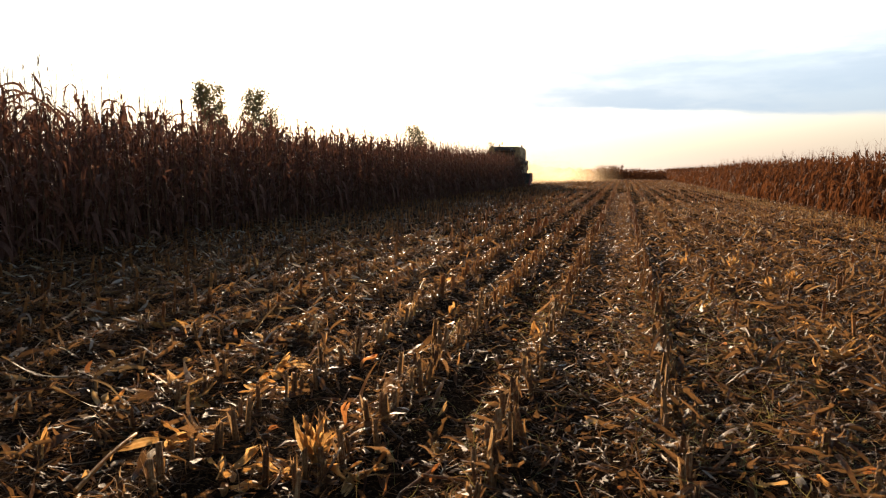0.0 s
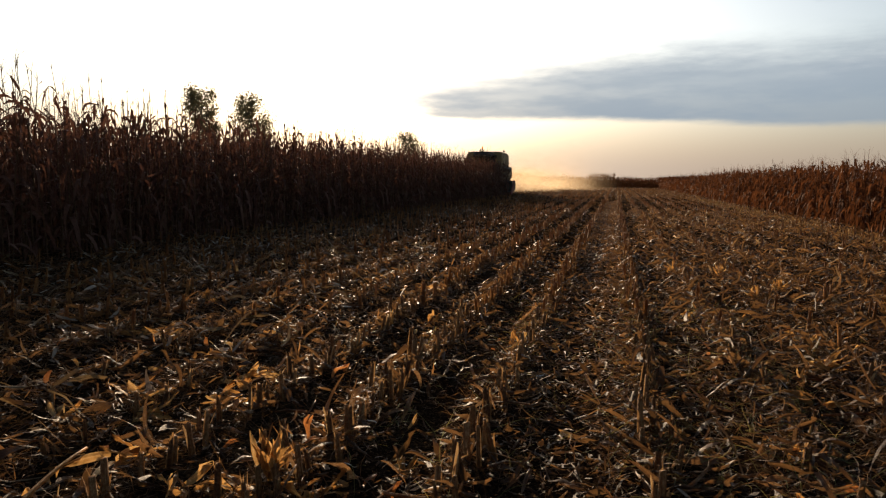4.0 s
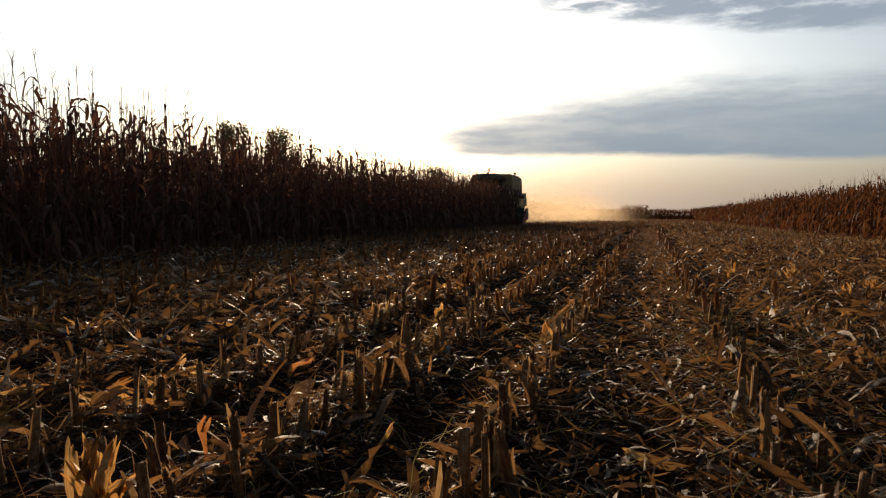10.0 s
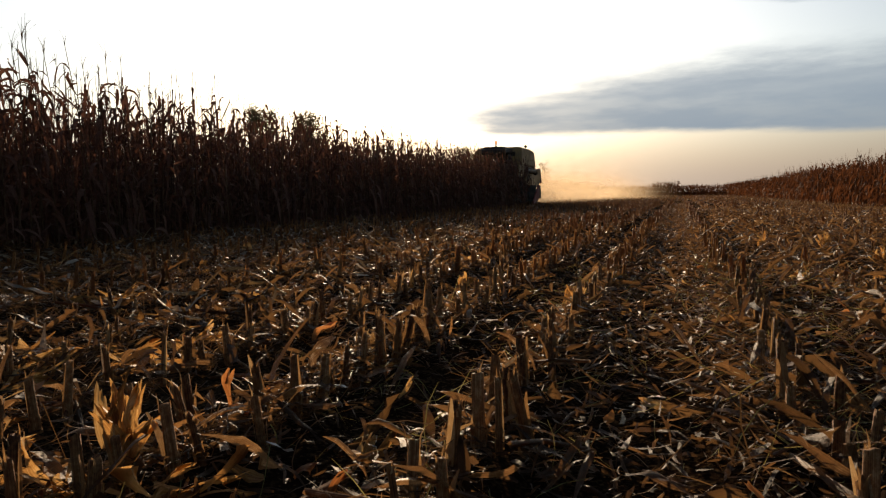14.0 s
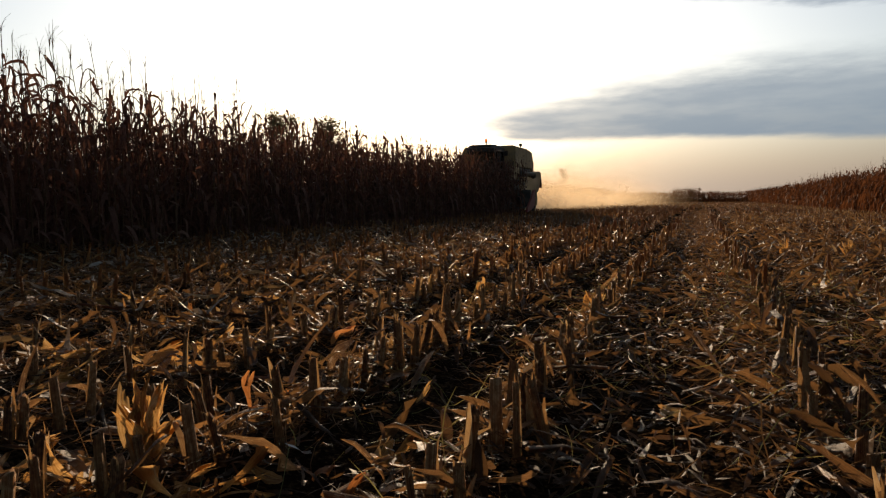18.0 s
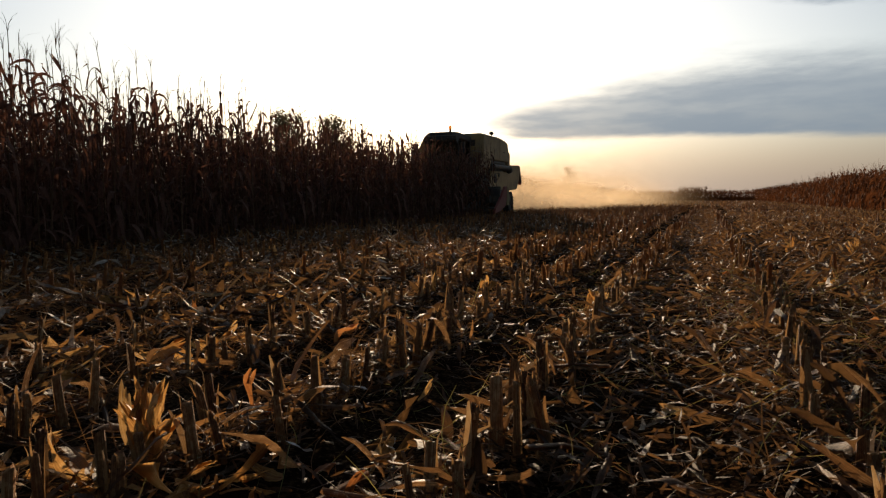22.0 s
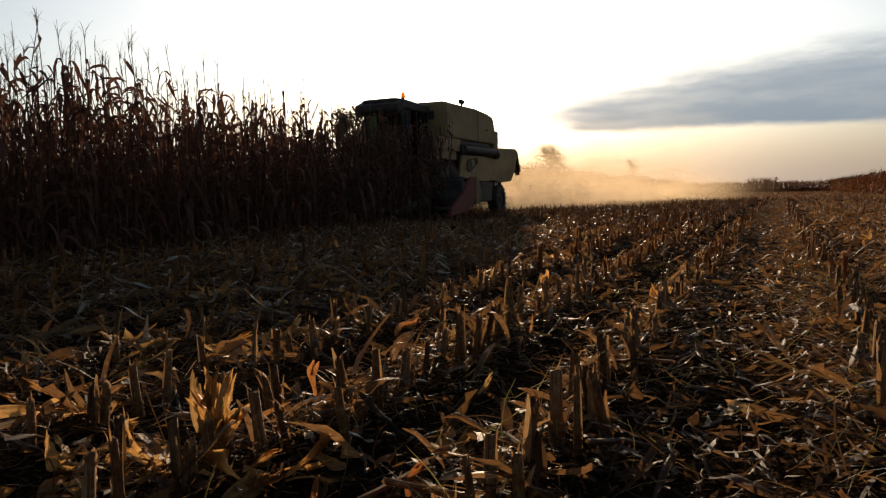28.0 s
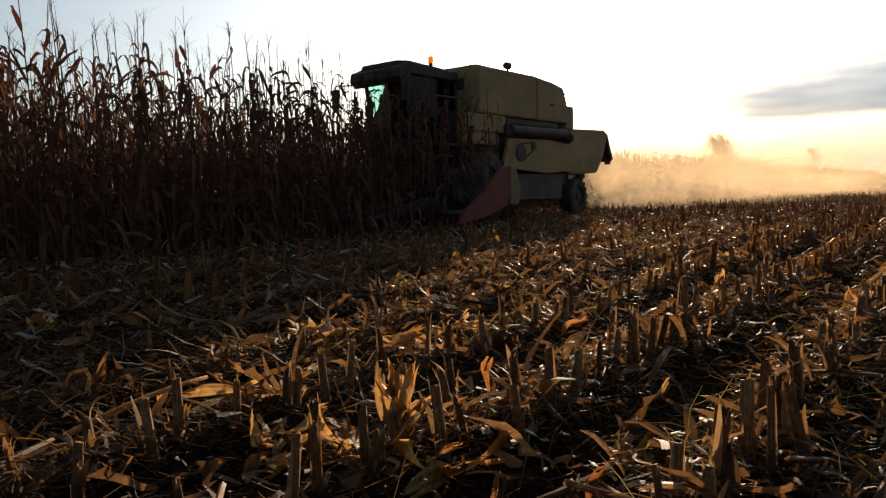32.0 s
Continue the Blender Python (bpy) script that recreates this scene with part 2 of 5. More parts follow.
GRASS = dry_plant("grass_blade", [(0.1, (0.05, 0.07, 0.02)), (0.6, (0.14, 0.16, 0.05)), (1.0, (0.30, 0.27, 0.10))], 0.35, 40.0)
RED_LEAF = dry_plant("reddish_corn_leaf", [(0.1, (0.026, 0.0085, 0.0045)), (0.45, (0.068, 0.0215, 0.0095)), (0.75, (0.125, 0.045, 0.018)), (1.0, (0.20, 0.088, 0.038))], 0.28, glow=(0.46, 0.18, 0.065), shine=0.03)
TREE_LEAF = dry_plant("tree_leaf", [(0.1, (0.045, 0.045, 0.020)), (0.5, (0.10, 0.095, 0.045)), (0.9, (0.17, 0.14, 0.07))], 0.5, 3.0, glow=(0.45, 0.36, 0.20))
BARK = dry_plant("tree_bark", [(0.1, (0.05, 0.04, 0.03)), (0.9, (0.14, 0.115, 0.09))], 0.0, 8.0)


def soil():
    mat, n = material("field_soil")
    where = n.add("ShaderNodeTexCoord").outputs["Object"]
    clod, fine, wide = n.noise(where, 9.0, 8.0, 0.7), n.noise(where, 70.0, 4.0), n.noise(where, 0.7, 3.0)
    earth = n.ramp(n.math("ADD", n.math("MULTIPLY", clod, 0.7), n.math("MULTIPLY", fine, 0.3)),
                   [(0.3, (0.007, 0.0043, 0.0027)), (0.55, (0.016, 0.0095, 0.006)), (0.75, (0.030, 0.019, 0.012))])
    straw = n.ramp(fine, [(0.3, (0.11, 0.062, 0.03)), (0.7, (0.27, 0.18, 0.09))])
    cover = n.span(n.math("ADD", n.math("MULTIPLY", fine, 0.55), n.math("MULTIPLY", n.math("ADD", clod, wide), 0.3)), 0.55, 0.66)
    colour = n.mix(n.math("MULTIPLY", cover, 0.18), earth, straw)
    bump = n.add("ShaderNodeBump", {"Strength": 0.9, "Distance": 0.05, "Height": n.math("ADD", clod, n.math("MULTIPLY", fine, 0.35))}).outputs[0]
    finish(n, n.add("ShaderNodeBsdfPrincipled", {"Base Color": colour, "Roughness": 0.95, "Normal": bump, "Specular IOR Level": 0.0}).outputs[0])
    return mat


def paint(name, colour, rough=0.45, dust=0.5, metal=0.0):
    """Machine paint or metal under a coat of field dust."""
    mat, n = material(name)
    where = n.add("ShaderNodeTexCoord").outputs["Object"]
    patch, fine = n.noise(where, 1.7, 5.0, 0.65), n.noise(where, 26.0, 4.0)
    veil = n.math("MULTIPLY", n.span(n.math("ADD", n.math("MULTIPLY", patch, 0.75), n.math("MULTIPLY", fine, 0.25)), 0.38, 0.68), dust)
    tone = n.mix(veil, (*colour, 1), (0.23, 0.165, 0.10, 1))
    gloss = n.math("ADD", n.math("MULTIPLY", veil, 0.45), rough)
    bump = n.add("ShaderNodeBump", {"Strength": 0.08, "Distance": 0.004, "Height": fine}).outputs[0]
    finish(n, n.add("ShaderNodeBsdfPrincipled", {"Base Color": tone, "Roughness": gloss, "Metallic": metal, "Normal": bump, "Specular IOR Level": 0.3}).outputs[0])
    return mat


YELLOW = paint("yellow_machine_paint", (0.32, 0.195, 0.065), 0.55, 0.85)
OCHRE = paint("old_yellow_paint", (0.20, 0.135, 0.04), 0.6, 0.4)
RED = paint("red_machine_paint", (0.18, 0.022, 0.016), 0.6, 0.35)
DARK = paint("dark_machine_metal", (0.042, 0.036, 0.030), 0.65, 0.5)
GREY = paint("grey_machine_metal", (0.22, 0.22, 0.22), 0.5, 0.5)
WHITE = paint("pale_machine_paint", (0.38, 0.36, 0.33), 0.5, 0.5)
BLACK = paint("black_plastic", (0.014, 0.013, 0.012), 0.65, 0.3)
RUBBER = paint("tyre_rubber", (0.02, 0.019, 0.018), 0.85, 0.6)


def glass(name, tint, clear):
    mat, n = material(name)
    gloss = n.add("ShaderNodeBsdfGlossy", {"Color": (1, 1, 1, 1), "Roughness": 0.04}).outputs[0]
    see = n.add("ShaderNodeBsdfTransparent", {"Color": (*tint, 1)}).outputs[0]
    finish(n, n.add("ShaderNodeMixShader", {0: 1 - clear, 1: see, 2: gloss}).outputs[0])
    return mat


SIDE_GLASS = glass("dark_tinted_glass", (0.006, 0.012, 0.010), 0.985)
CAB_GLASS = glass("green_tinted_glass", (0.68, 0.90, 0.84), 0.96)


def amber():
    mat, n = material("amber_lens")
    see = n.add("ShaderNodeBsdfTranslucent", {"Color": (0.95, 0.42, 0.03, 1)}).outputs[0]
    shine = n.add("ShaderNodeBsdfPrincipled", {"Base Color": (0.9, 0.33, 0.02, 1), "Roughness": 0.15, "Emission Color": (1.0, 0.42, 0.03, 1), "Emission Strength": 0.5}).outputs[0]
    finish(n, n.add("ShaderNodeMixShader", {0: 0.5, 1: see, 2: shine}).outputs[0])
    return mat


AMBER = amber()


def dust_veil(name, thick):
    """Airborne dust: thin, soft at the rim, thicker in drifting billows."""
    mat, n = material(name)
    where = n.add("ShaderNodeTexCoord").outputs["Object"]
    flat = n.vector("MULTIPLY", {0: where, 1: (1.0, 0.0, 1.0)})
    radius = n.vector("LENGTH", {0: flat})
    shift = n.math("MULTIPLY", n.add("ShaderNodeObjectInfo").outputs["Random"], 50.0)
    moved = n.vector("ADD", {0: where, 1: n.add("ShaderNodeCombineXYZ", {0: shift, 1: shift, 2: 0.0}).outputs[0]})
    billow = n.span(n.noise(moved, 1.6, 5.0, 0.6), 0.25, 0.75, 0.15, 1.0)
    density = n.math("MULTIPLY", n.math("MULTIPLY", n.span(radius, 0.0, 1.0, 1.0, 0.0), billow), thick)
    lit = n.add("ShaderNodeBsdfTranslucent", {"Color": (0.93, 0.73, 0.48, 1)}).outputs[0]
    face = n.add("ShaderNodeBsdfDiffuse", {"Color": (0.84, 0.66, 0.44, 1)}).outputs[0]
    powder = n.add("ShaderNodeMixShader", {0: 0.35, 1: lit, 2: face}).outputs[0]
    see = n.add("ShaderNodeBsdfTransparent").outputs[0]
    finish(n, n.add("ShaderNodeMixShader", {0: density, 1: see, 2: powder}).outputs[0])
    return mat


DUST, THIN_DUST = dust_veil("field_dust", 0.95), dust_veil("thin_field_dust", 0.5)
SOIL = soil()


# ---------------------------------------------------------------- mesh helpers
def quad_mesh(name, verts, quads, mats, slots=None, smooth=False):
    """A mesh of quads from arrays (x, y, z and, if given, the place along and across the fibre); slots: the material of each quad."""
    me = bpy.data.meshes.new(name)
    verts = np.asarray(verts)
    me.vertices.add(len(verts))
    me.vertices.foreach_set("co", verts[:, :3].astype(np.float32).ravel())
    me.loops.add(len(quads) * 4)
    me.loops.foreach_set("vertex_index", np.asarray(quads, np.int32).ravel())
    me.polygons.add(len(quads))
    me.polygons.foreach_set("loop_start", np.arange(0, len(quads) * 4, 4, dtype=np.int32))
    for mat in mats:
        me.materials.append(mat)
    if slots is not None:
        me.polygons.foreach_set("material_index", np.asarray(slots, np.int32))
    if smooth:
        me.polygons.foreach_set("use_smooth", np.ones(len(quads), dtype=bool))
    if verts.shape[1] == 5:
        uv = me.attributes.new("fibre", "FLOAT_VECTOR", "POINT")
        uv.data.foreach_set("vector", np.concatenate([verts[:, 3:5], np.zeros((len(verts), 1))], 1).astype(np.float32).ravel())
    me.update(calc_edges=True)
    me.validate()
    return me


def joined(pieces):
    """Several (verts, quads, slots) as one."""
    verts, quads, slots, count = [], [], [], 0
    for v, q, s in pieces:
        verts.append(v), quads.append(q + count), slots.append(s)
        count += len(v)
    return np.concatenate(verts), np.concatenate(quads), np.concatenate(slots)


def strip(path, across, widths, slot=0):
    """A ribbon along path (n x 3), as wide as widths, spread along across (n x 3)."""
    n = len(path)
    half = across * (np.asarray(widths)[:, None] / 2)
    run = np.concatenate([[0], np.cumsum(np.linalg.norm(np.diff(path, axis=0), axis=1))])[:, None]
    verts = np.concatenate([np.hstack([path - half, run, 0 * run]), np.hstack([path + half, run, 0 * run + 1])])
    i = np.arange(n - 1)
    quads = np.stack([i, i + 1, n + i + 1, n + i], 1)
    return verts, quads, np.full(n - 1, slot)


def tube(path, radii, sides, slot=0, cap=True):
    """A round stalk along path."""
    n = len(path)
    ang = np.arange(sides) * 2 * np.pi / sides
    ring = np.stack([np.cos(ang), np.sin(ang), 0 * ang], 1)
    verts = (path[:, None, :] + ring[None] * np.asarray(radii)[:, None, None]).reshape(-1, 3)
    verts = np.hstack([verts, np.repeat(path[:, 2:3], sides, 0), np.tile(2 * np.abs(np.arange(sides) / sides - 0.5), n)[:, None]])
    quads = []
    for k in range(n - 1):
        for j in range(sides):
            a, b = k * sides + j, k * sides + (j + 1) % sides
            quads.append((a, b, b + sides, a + sides))
    if cap and sides == 6:
        t = (n - 1) * sides
        quads += [(t, t + 1, t + 2, t + 3), (t, t + 3, t + 4, t + 5)]
    if cap and sides == 8:
        t = (n - 1) * sides
        quads += [(t, t + 1, t + 2, t + 3), (t, t + 3, t + 4, t + 7), (t + 4, t + 5, t + 6, t + 7)]
    if cap and sides == 4:
        t = (n - 1) * sides
        quads.append((t, t + 1, t + 2, t + 3))
    return verts, np.array(quads), np.full(len(quads), slot)


def part(name, bm, mat, parent, label=""):
    """Links a bmesh as one mesh object under a thing or a part."""
    me = bpy.data.meshes.new(name)
    bm.to_mesh(me)
    bm.free()
    me.materials.append(mat)
    ob = new(name, me)
    ob.parent = parent
    if label:
        ob["label"] = label
    return ob


def mesh_part(name, me, parent=None, label=""):
    ob = new(name, me)
    ob.parent = parent
    if label:
        ob["label"] = label
    return ob


def block(x0, x1, y0, y1, z0, z1, bevel=0.03, segments=2):
    bm = bmesh.new()
    bmesh.ops.create_cube(bm, size=1.0)
    for v in bm.verts:
        v.co = Vector(((x0 + x1) / 2 + v.co.x * (x1 - x0), (y0 + y1) / 2 + v.co.y * (y1 - y0), (z0 + z1) / 2 + v.co.z * (z1 - z0)))
    if bevel:
        bmesh.ops.bevel(bm, geom=bm.edges[:], offset=bevel, segments=segments, affect="EDGES", profile=0.5)
    return bm


def profile(points, x0, x1, bevel=0.03):
    """A side outline of (y, z) points, drawn out from x0 to x1."""
    bm = bmesh.new()
    ends = [[bm.verts.new((x, y, z)) for y, z in points] for x in (x0, x1)]
    bm.faces.new(ends[0][::-1]), bm.faces.new(ends[1])
    for i in range(len(points)):
        j = (i + 1) % len(points)
        bm.faces.new((ends[0][i], ends[0][j], ends[1][j], ends[1][i]))
    bmesh.ops.recalc_face_normals(bm, faces=bm.faces[:])
    if bevel:
        bmesh.ops.bevel(bm, geom=bm.edges[:], offset=bevel, segments=2, affect="EDGES", profile=0.5)
    return bm


def rod(a, b, radius, sides=12, end=None):
    """A round bar from a to b."""
    a, b = Vector(a), Vector(b)
    bm = bmesh.new()
    turn = (b - a).to_track_quat("Z", "Y").to_matrix().to_4x4()
    bmesh.ops.create_cone(bm, cap_ends=True, segments=sides, radius1=radius, radius2=radius if end is None else end, depth=(b - a).length,
                          matrix=Matrix.Translation((a + b) / 2) @ turn)
    return bm


def merged(*parts):
    """Several bmeshes as one."""
    out = bmesh.new()
    for bm in parts:
        me = bpy.data.meshes.new("scrap")
        bm.to_mesh(me), bm.free()
        out.from_mesh(me)
        bpy.data.meshes.remove(me)
    return out


# ---------------------------------------------------------------- ground
ROW_STEP = 0.695
STUB_ROWS = [0.48, -0.38, -1.03, -1.68, -2.33, -3.02, -3.72] + [-4.41 - ROW_STEP * k for k in range(14)] + [1.20 + ROW_STEP * k for k in range(9)]
EDGE_LEFT = -8.25        # first standing row beside the cut strip
EDGE_RIGHT = 7.25
FIELD_END = 125.0
rng = np.random.default_rng(7)


def ground_height(x, y):
    """Low ridges under the rows and soft unevenness."""
    x, y = np.asarray(x, float), np.asarray(y, float)
    ridge = 0.03 * np.cos((x + 0.38) * 2 * np.pi / ROW_STEP)
    swell = 0.02 * np.sin(x * 0.9 + 1.3) * np.sin(y * 0.55) + 0.012 * np.sin(x * 2.3 + y * 1.7)
    return (ridge + swell) * (np.abs(x) < 9)


def build_ground():
    xs = np.concatenate([[-2500, -900, -300, -100, -40, -20], np.arange(-10, 10.01, 0.085), [20, 40, 100, 300, 900, 2500]])
    ys = np.concatenate([[-300, -60, -20, -12], np.arange(-9, 16, 0.17), np.arange(16, 60, 0.8), [70, 90, 120, 160, 250, 500, 1200, 4000]])
    gx, gy = np.meshgrid(xs, ys)
    gz = ground_height(gx, gy) + np.where(np.abs(gx) < 10, rng.normal(0, 0.005, gx.shape), 0)
    verts = np.stack([gx, gy, gz], -1).reshape(-1, 3)
    w = len(xs)
    i, j = np.meshgrid(np.arange(w - 1), np.arange(len(ys) - 1))
    a = (j * w + i).ravel()
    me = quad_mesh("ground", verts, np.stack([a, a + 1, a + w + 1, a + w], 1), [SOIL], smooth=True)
    return tagged(new("ground", me), "dark brown field soil under crushed corn litter", "field ground", kind="structure")


# heaps in which the harvester has left the residue
HEAP = [(rng.uniform(7, 22), rng.uniform(0, 6.283), rng.uniform(0, 6.283)) for _ in range(7)]


def heap_height(x, y):
    """How high the residue is heaped here, in metres."""
    total = sum(np.sin(k * (x * math.cos(a) + y * math.sin(a)) + p) for k, a, p in HEAP)
    rows = np.array(STUB_ROWS)
    off = np.abs(np.asarray(x)[..., None] - rows).min(-1)
    bank = 0.075 * np.exp(-(off / 0.14) ** 2) * (0.55 + 0.45 * np.sin(2.1 * y + 9 * x) * np.sin(0.8 * y + 4 * x))
    return np.maximum(0.05 * np.clip(total / 3.2, 0, 1), bank)


build_ground()


# ---------------------------------------------------------------- corn plants
def leaf_pieces(r, base, bearing, length, width, rise, droop, steps=6, slot=0):
    s = np.linspace(0, 1, steps + 1)
    out = np.array([math.cos(bearing), math.sin(bearing), 0])
    reach = length * (0.10 + r.random() * 0.34)
    wob = np.cumsum(r.normal(0, 0.018, (steps + 1, 3)), 0) * np.minimum(s, 1)[:, None]
    path = base + out * (reach * np.sin(np.minimum(s * 1.4, 1.4)))[:, None] + np.array([0, 0, 1.0]) * (rise * s - droop * s ** 2)[:, None] + wob
    twist = r.normal(0, 0.5) + np.cumsum(r.normal(0, 0.35, steps + 1))
    side = np.array([-out[1], out[0], 0])
    upw = np.array([0, 0, 1.0]) * 0.8 + out * 0.4
    across = side * np.cos(twist)[:, None] + upw * np.sin(twist)[:, None]
    widths = width * np.array([0.55] + list(np.interp(s[1:], [0, 0.25, 0.75, 1], [0.8, 1, 0.78, 0.1])))
    return strip(path, across, widths, slot)


def corn_plant_pieces(r, tall, detail=2):
    """Stalk, leaves, ear and tassel of one dead corn plant standing at the origin, each as (name, arrays)."""
    lean = r.normal(0, 0.05, 2)
    body = tall * (0.86 + r.random() * 0.06)
    z = np.linspace(0, body, 5 if detail > 1 else 3)
    path = np.stack([lean[0] * z ** 1.5 / 1.5, lean[1] * z ** 1.5 / 1.5, z], 1)
    out = [("stalk", tube(path, np.interp(z, [0, body], [0.014, 0.005]), 5 if detail > 1 else 3, 1, False))]
    at = lambda h: np.array([np.interp(h, z, path[:, 0]), np.interp(h, z, path[:, 1]), h])
    n = {2: 16, 1: 11, 0: 7}[detail]
    face = r.random() * math.pi
    for k in range(n):
        h = body * (0.08 + 0.89 * ((k + r.random() * 0.6) / n) ** 0.85 if detail < 2 else 0.06 + 0.87 * ((k + r.random() * 0.7) / n) ** 0.95)
        length = (0.6 + 0.45 * r.random()) * (0.8 if k > n * 0.8 else 1)
        high = h / body
        top = high > 0.62
        rise = length * (0.40 + 0.45 * r.random() if top else 0.15 + 0.55 * r.random() * high)
        limp = r.random() < 0.8      # most leaves arch over and hang beside the stalk
        droop = (rise * (1.15 + 0.75 * r.random()) if limp else rise * 0.45) if top else rise + length * (0.2 + 0.6 * r.random()) if limp else rise * 0.3
        width = 0.040 + 0.032 * r.random() + (0.025 if detail < 2 else 0) + (0.06 if detail < 1 else 0)
        out.append(("leaf", leaf_pieces(r, at(h), face + math.pi * (k % 2) + r.normal(0, 0.5), length, width * (1.0 if high > 0.5 else 1.3), rise, droop, 5 if detail > 1 else (4 if detail else 3))))
    if detail > 0 and r.random() < 0.8:
        h = body * (0.38 + 0.12 * r.random())
        b = face + r.normal(0, 0.6)
        o = np.array([math.cos(b), math.sin(b), 0])
        s = np.linspace(0, 1, 4)
        path2 = at(h) + o * (0.03 + 0.07 * s)[:, None] + np.array([0, 0, 1]) * ((0.06 - 0.26 * r.random()) * s)[:, None]
        out.append(("ear", tube(path2, [0.012, 0.03, 0.028, 0.008], 5, 0, False)))
    top = at(body)
    for k in range({2: 6, 1: 3, 0: 1}[detail]):
        b, spread = r.random() * 6.28, 0.06 + 0.24 * r.random() if k == 0 else 0.05 + 0.16 * r.random()
        o = np.array([math.cos(b), math.sin(b), 0])
        s = np.linspace(0, 1, 4 if detail > 1 else 2)
        length = (tall - body) * (1.05 if k == 0 else 0.45 + 0.5 * r.random())
        path2 = top + o * (spread * s ** 1.8)[:, None] + np.array([0, 0, length]) * (s - (0.3 if k else 1.6 * spread) * s ** 2)[:, None]
        side = np.array([-o[1], o[0], 0]) * np.ones((len(s), 1))
        out.append(("tassel", strip(path2, side, np.interp(s, [0, 1], [0.007, 0.004]), 1)))
    return out


def moved(arrays, x, y, z, turn, scale=1.0):
    v, q, s = arrays
    c, sn = math.cos(turn) * scale, math.sin(turn) * scale
    return np.column_stack([v[:, 0] * c - v[:, 1] * sn + x, v[:, 0] * sn + v[:, 1] * c + y, v[:, 2] * scale + z, v[:, 3:]]), q, s


def plant_kit(seed, count, detail, tall):
    r = np.random.default_rng(seed)
    return [joined([a for _, a in corn_plant_pieces(r, tall * (0.86 + 0.24 * r.random()), detail)]) for _ in range(count)]


KIT_NEAR = plant_kit(11, 26, 2, 3.04)
KIT_MID = plant_kit(12, 14, 1, 2.9)
KIT_FAR = plant_kit(13, 10, 0, 2.6)


def stand(name, kit, rows, y0, y1, step, seed, mid=0.0, skip=0.06, scale=1.0, leaf=CORN_LEAF, stalk=CORN_STALK):
    """A block of standing corn as one mesh, its rows along y."""
    r = np.random.default_rng(seed)
    pieces = []
    for x in rows:
        y = y0 + r.random() * step
        while y < y1:
            if r.random() > skip:
                pieces.append(moved(kit[r.integers(len(kit))], x + r.normal(0, 0.05), y - mid, -0.02, r.random() * 6.283, scale * (0.91 + 0.12 * r.random())))
            y += step * (0.6 + 0.8 * r.random())
    verts, quads, slots = joined(pieces)
    return quad_mesh(name, verts, quads, [leaf, stalk], slots)


STRIP_ROWS = [EDGE_LEFT - ROW_STEP * k for k in range(8)]
CUT_AHEAD = -0.6           # where the header takes the plants, from the machine's own origin
STRIP_BLOCKS = []


def build_left_corn():
    # the strip that the machine cuts, in blocks a metre long
    shapes = [stand("standing_corn", KIT_NEAR, STRIP_ROWS[:4], -0.5, 0.5, 0.18, 40 + k, skip=0.04) for k in range(5)]
    inner = [stand("standing_corn_inner", KIT_MID, STRIP_ROWS[4:], -0.5, 0.5, 0.17, 60 + k, skip=0.02) for k in range(3)]
    for k in range(50):
        y = 11.5 + k
        for me in (shapes[k % 5], inner[k % 3]):
            ob = new("standing_corn", me)
            ob.location = (0, y, 0)
            tagged(ob, "dry brown standing corn rows ahead of the harvester", "corn", kind="stuff")
            STRIP_BLOCKS.append((ob, y))
    # the rows beyond the strip, which stay
    me = stand("corn_field", KIT_MID, [EDGE_LEFT - ROW_STEP * k for k in range(8, 13)], -6, 62, 0.30, 81)
    tagged(new("corn_field", me), "dense dry brown corn stand beyond the cut strip", "corn", kind="stuff")
    me = stand("corn_field", KIT_FAR, [EDGE_LEFT - ROW_STEP * k for k in range(8, 15)], 62, FIELD_END, 0.32, 82, scale=1.0)
    tagged(new("corn_field", me), "distant dry corn stand left behind the harvester", "corn", kind="stuff")
    me = stand("corn_field", KIT_FAR, [EDGE_LEFT - ROW_STEP * k for k in range(13, 26)], -8, 70, 0.34, 85, scale=1.05)
    tagged(new("corn_field", me), "deep stand of dry corn behind the edge", "corn", kind="stuff")
    me = stand("corn_field", KIT_NEAR, STRIP_ROWS[4:8], 1, 11, 0.17, 83)
    tagged(new("corn_field", me), "inner rows of dry standing corn near the edge", "corn", kind="stuff")
    me = stand("corn_field", KIT_MID, STRIP_ROWS[:8], -9, 2.5, 0.22, 84)
    tagged(new("corn_field", me), "dry standing corn rows along the stubble", "corn", kind="stuff")


def build_corn_plants():
    """The outer plants along the near edge, each a thing of its own."""
    r = np.random.default_rng(21)
    models = []
    for k in range(12):
        root = new("corn_plant")
        pieces = corn_plant_pieces(r, 3.14 * (0.86 + 0.24 * r.random()), 2)
        for name, (v, q, s) in pieces:
            mesh_part(name, quad_mesh(name, v, q, [CORN_STALK if s[0] else CORN_LEAF]), root)
        tagged(root, "dead brown corn plant with drooping leaves and tassel", "corn plant", "corn plants along the field edge")
        models.append(root)
    spots = []
    for row in STRIP_ROWS[:4]:
        y = 2.6 + r.random() * 0.2
        while y < 11.0:
            spots.append((row + r.normal(0, 0.05), y))
            y += 0.185 * (0.6 + 0.8 * r.random())
    for k, (x, y) in enumerate(spots):
        m = pose(x, y, -0.02, 0, 0, r.random() * 360)
        if k < len(models):
            models[k].matrix_basis = m
        else:
            copy_thing(models[k % len(models)], m)


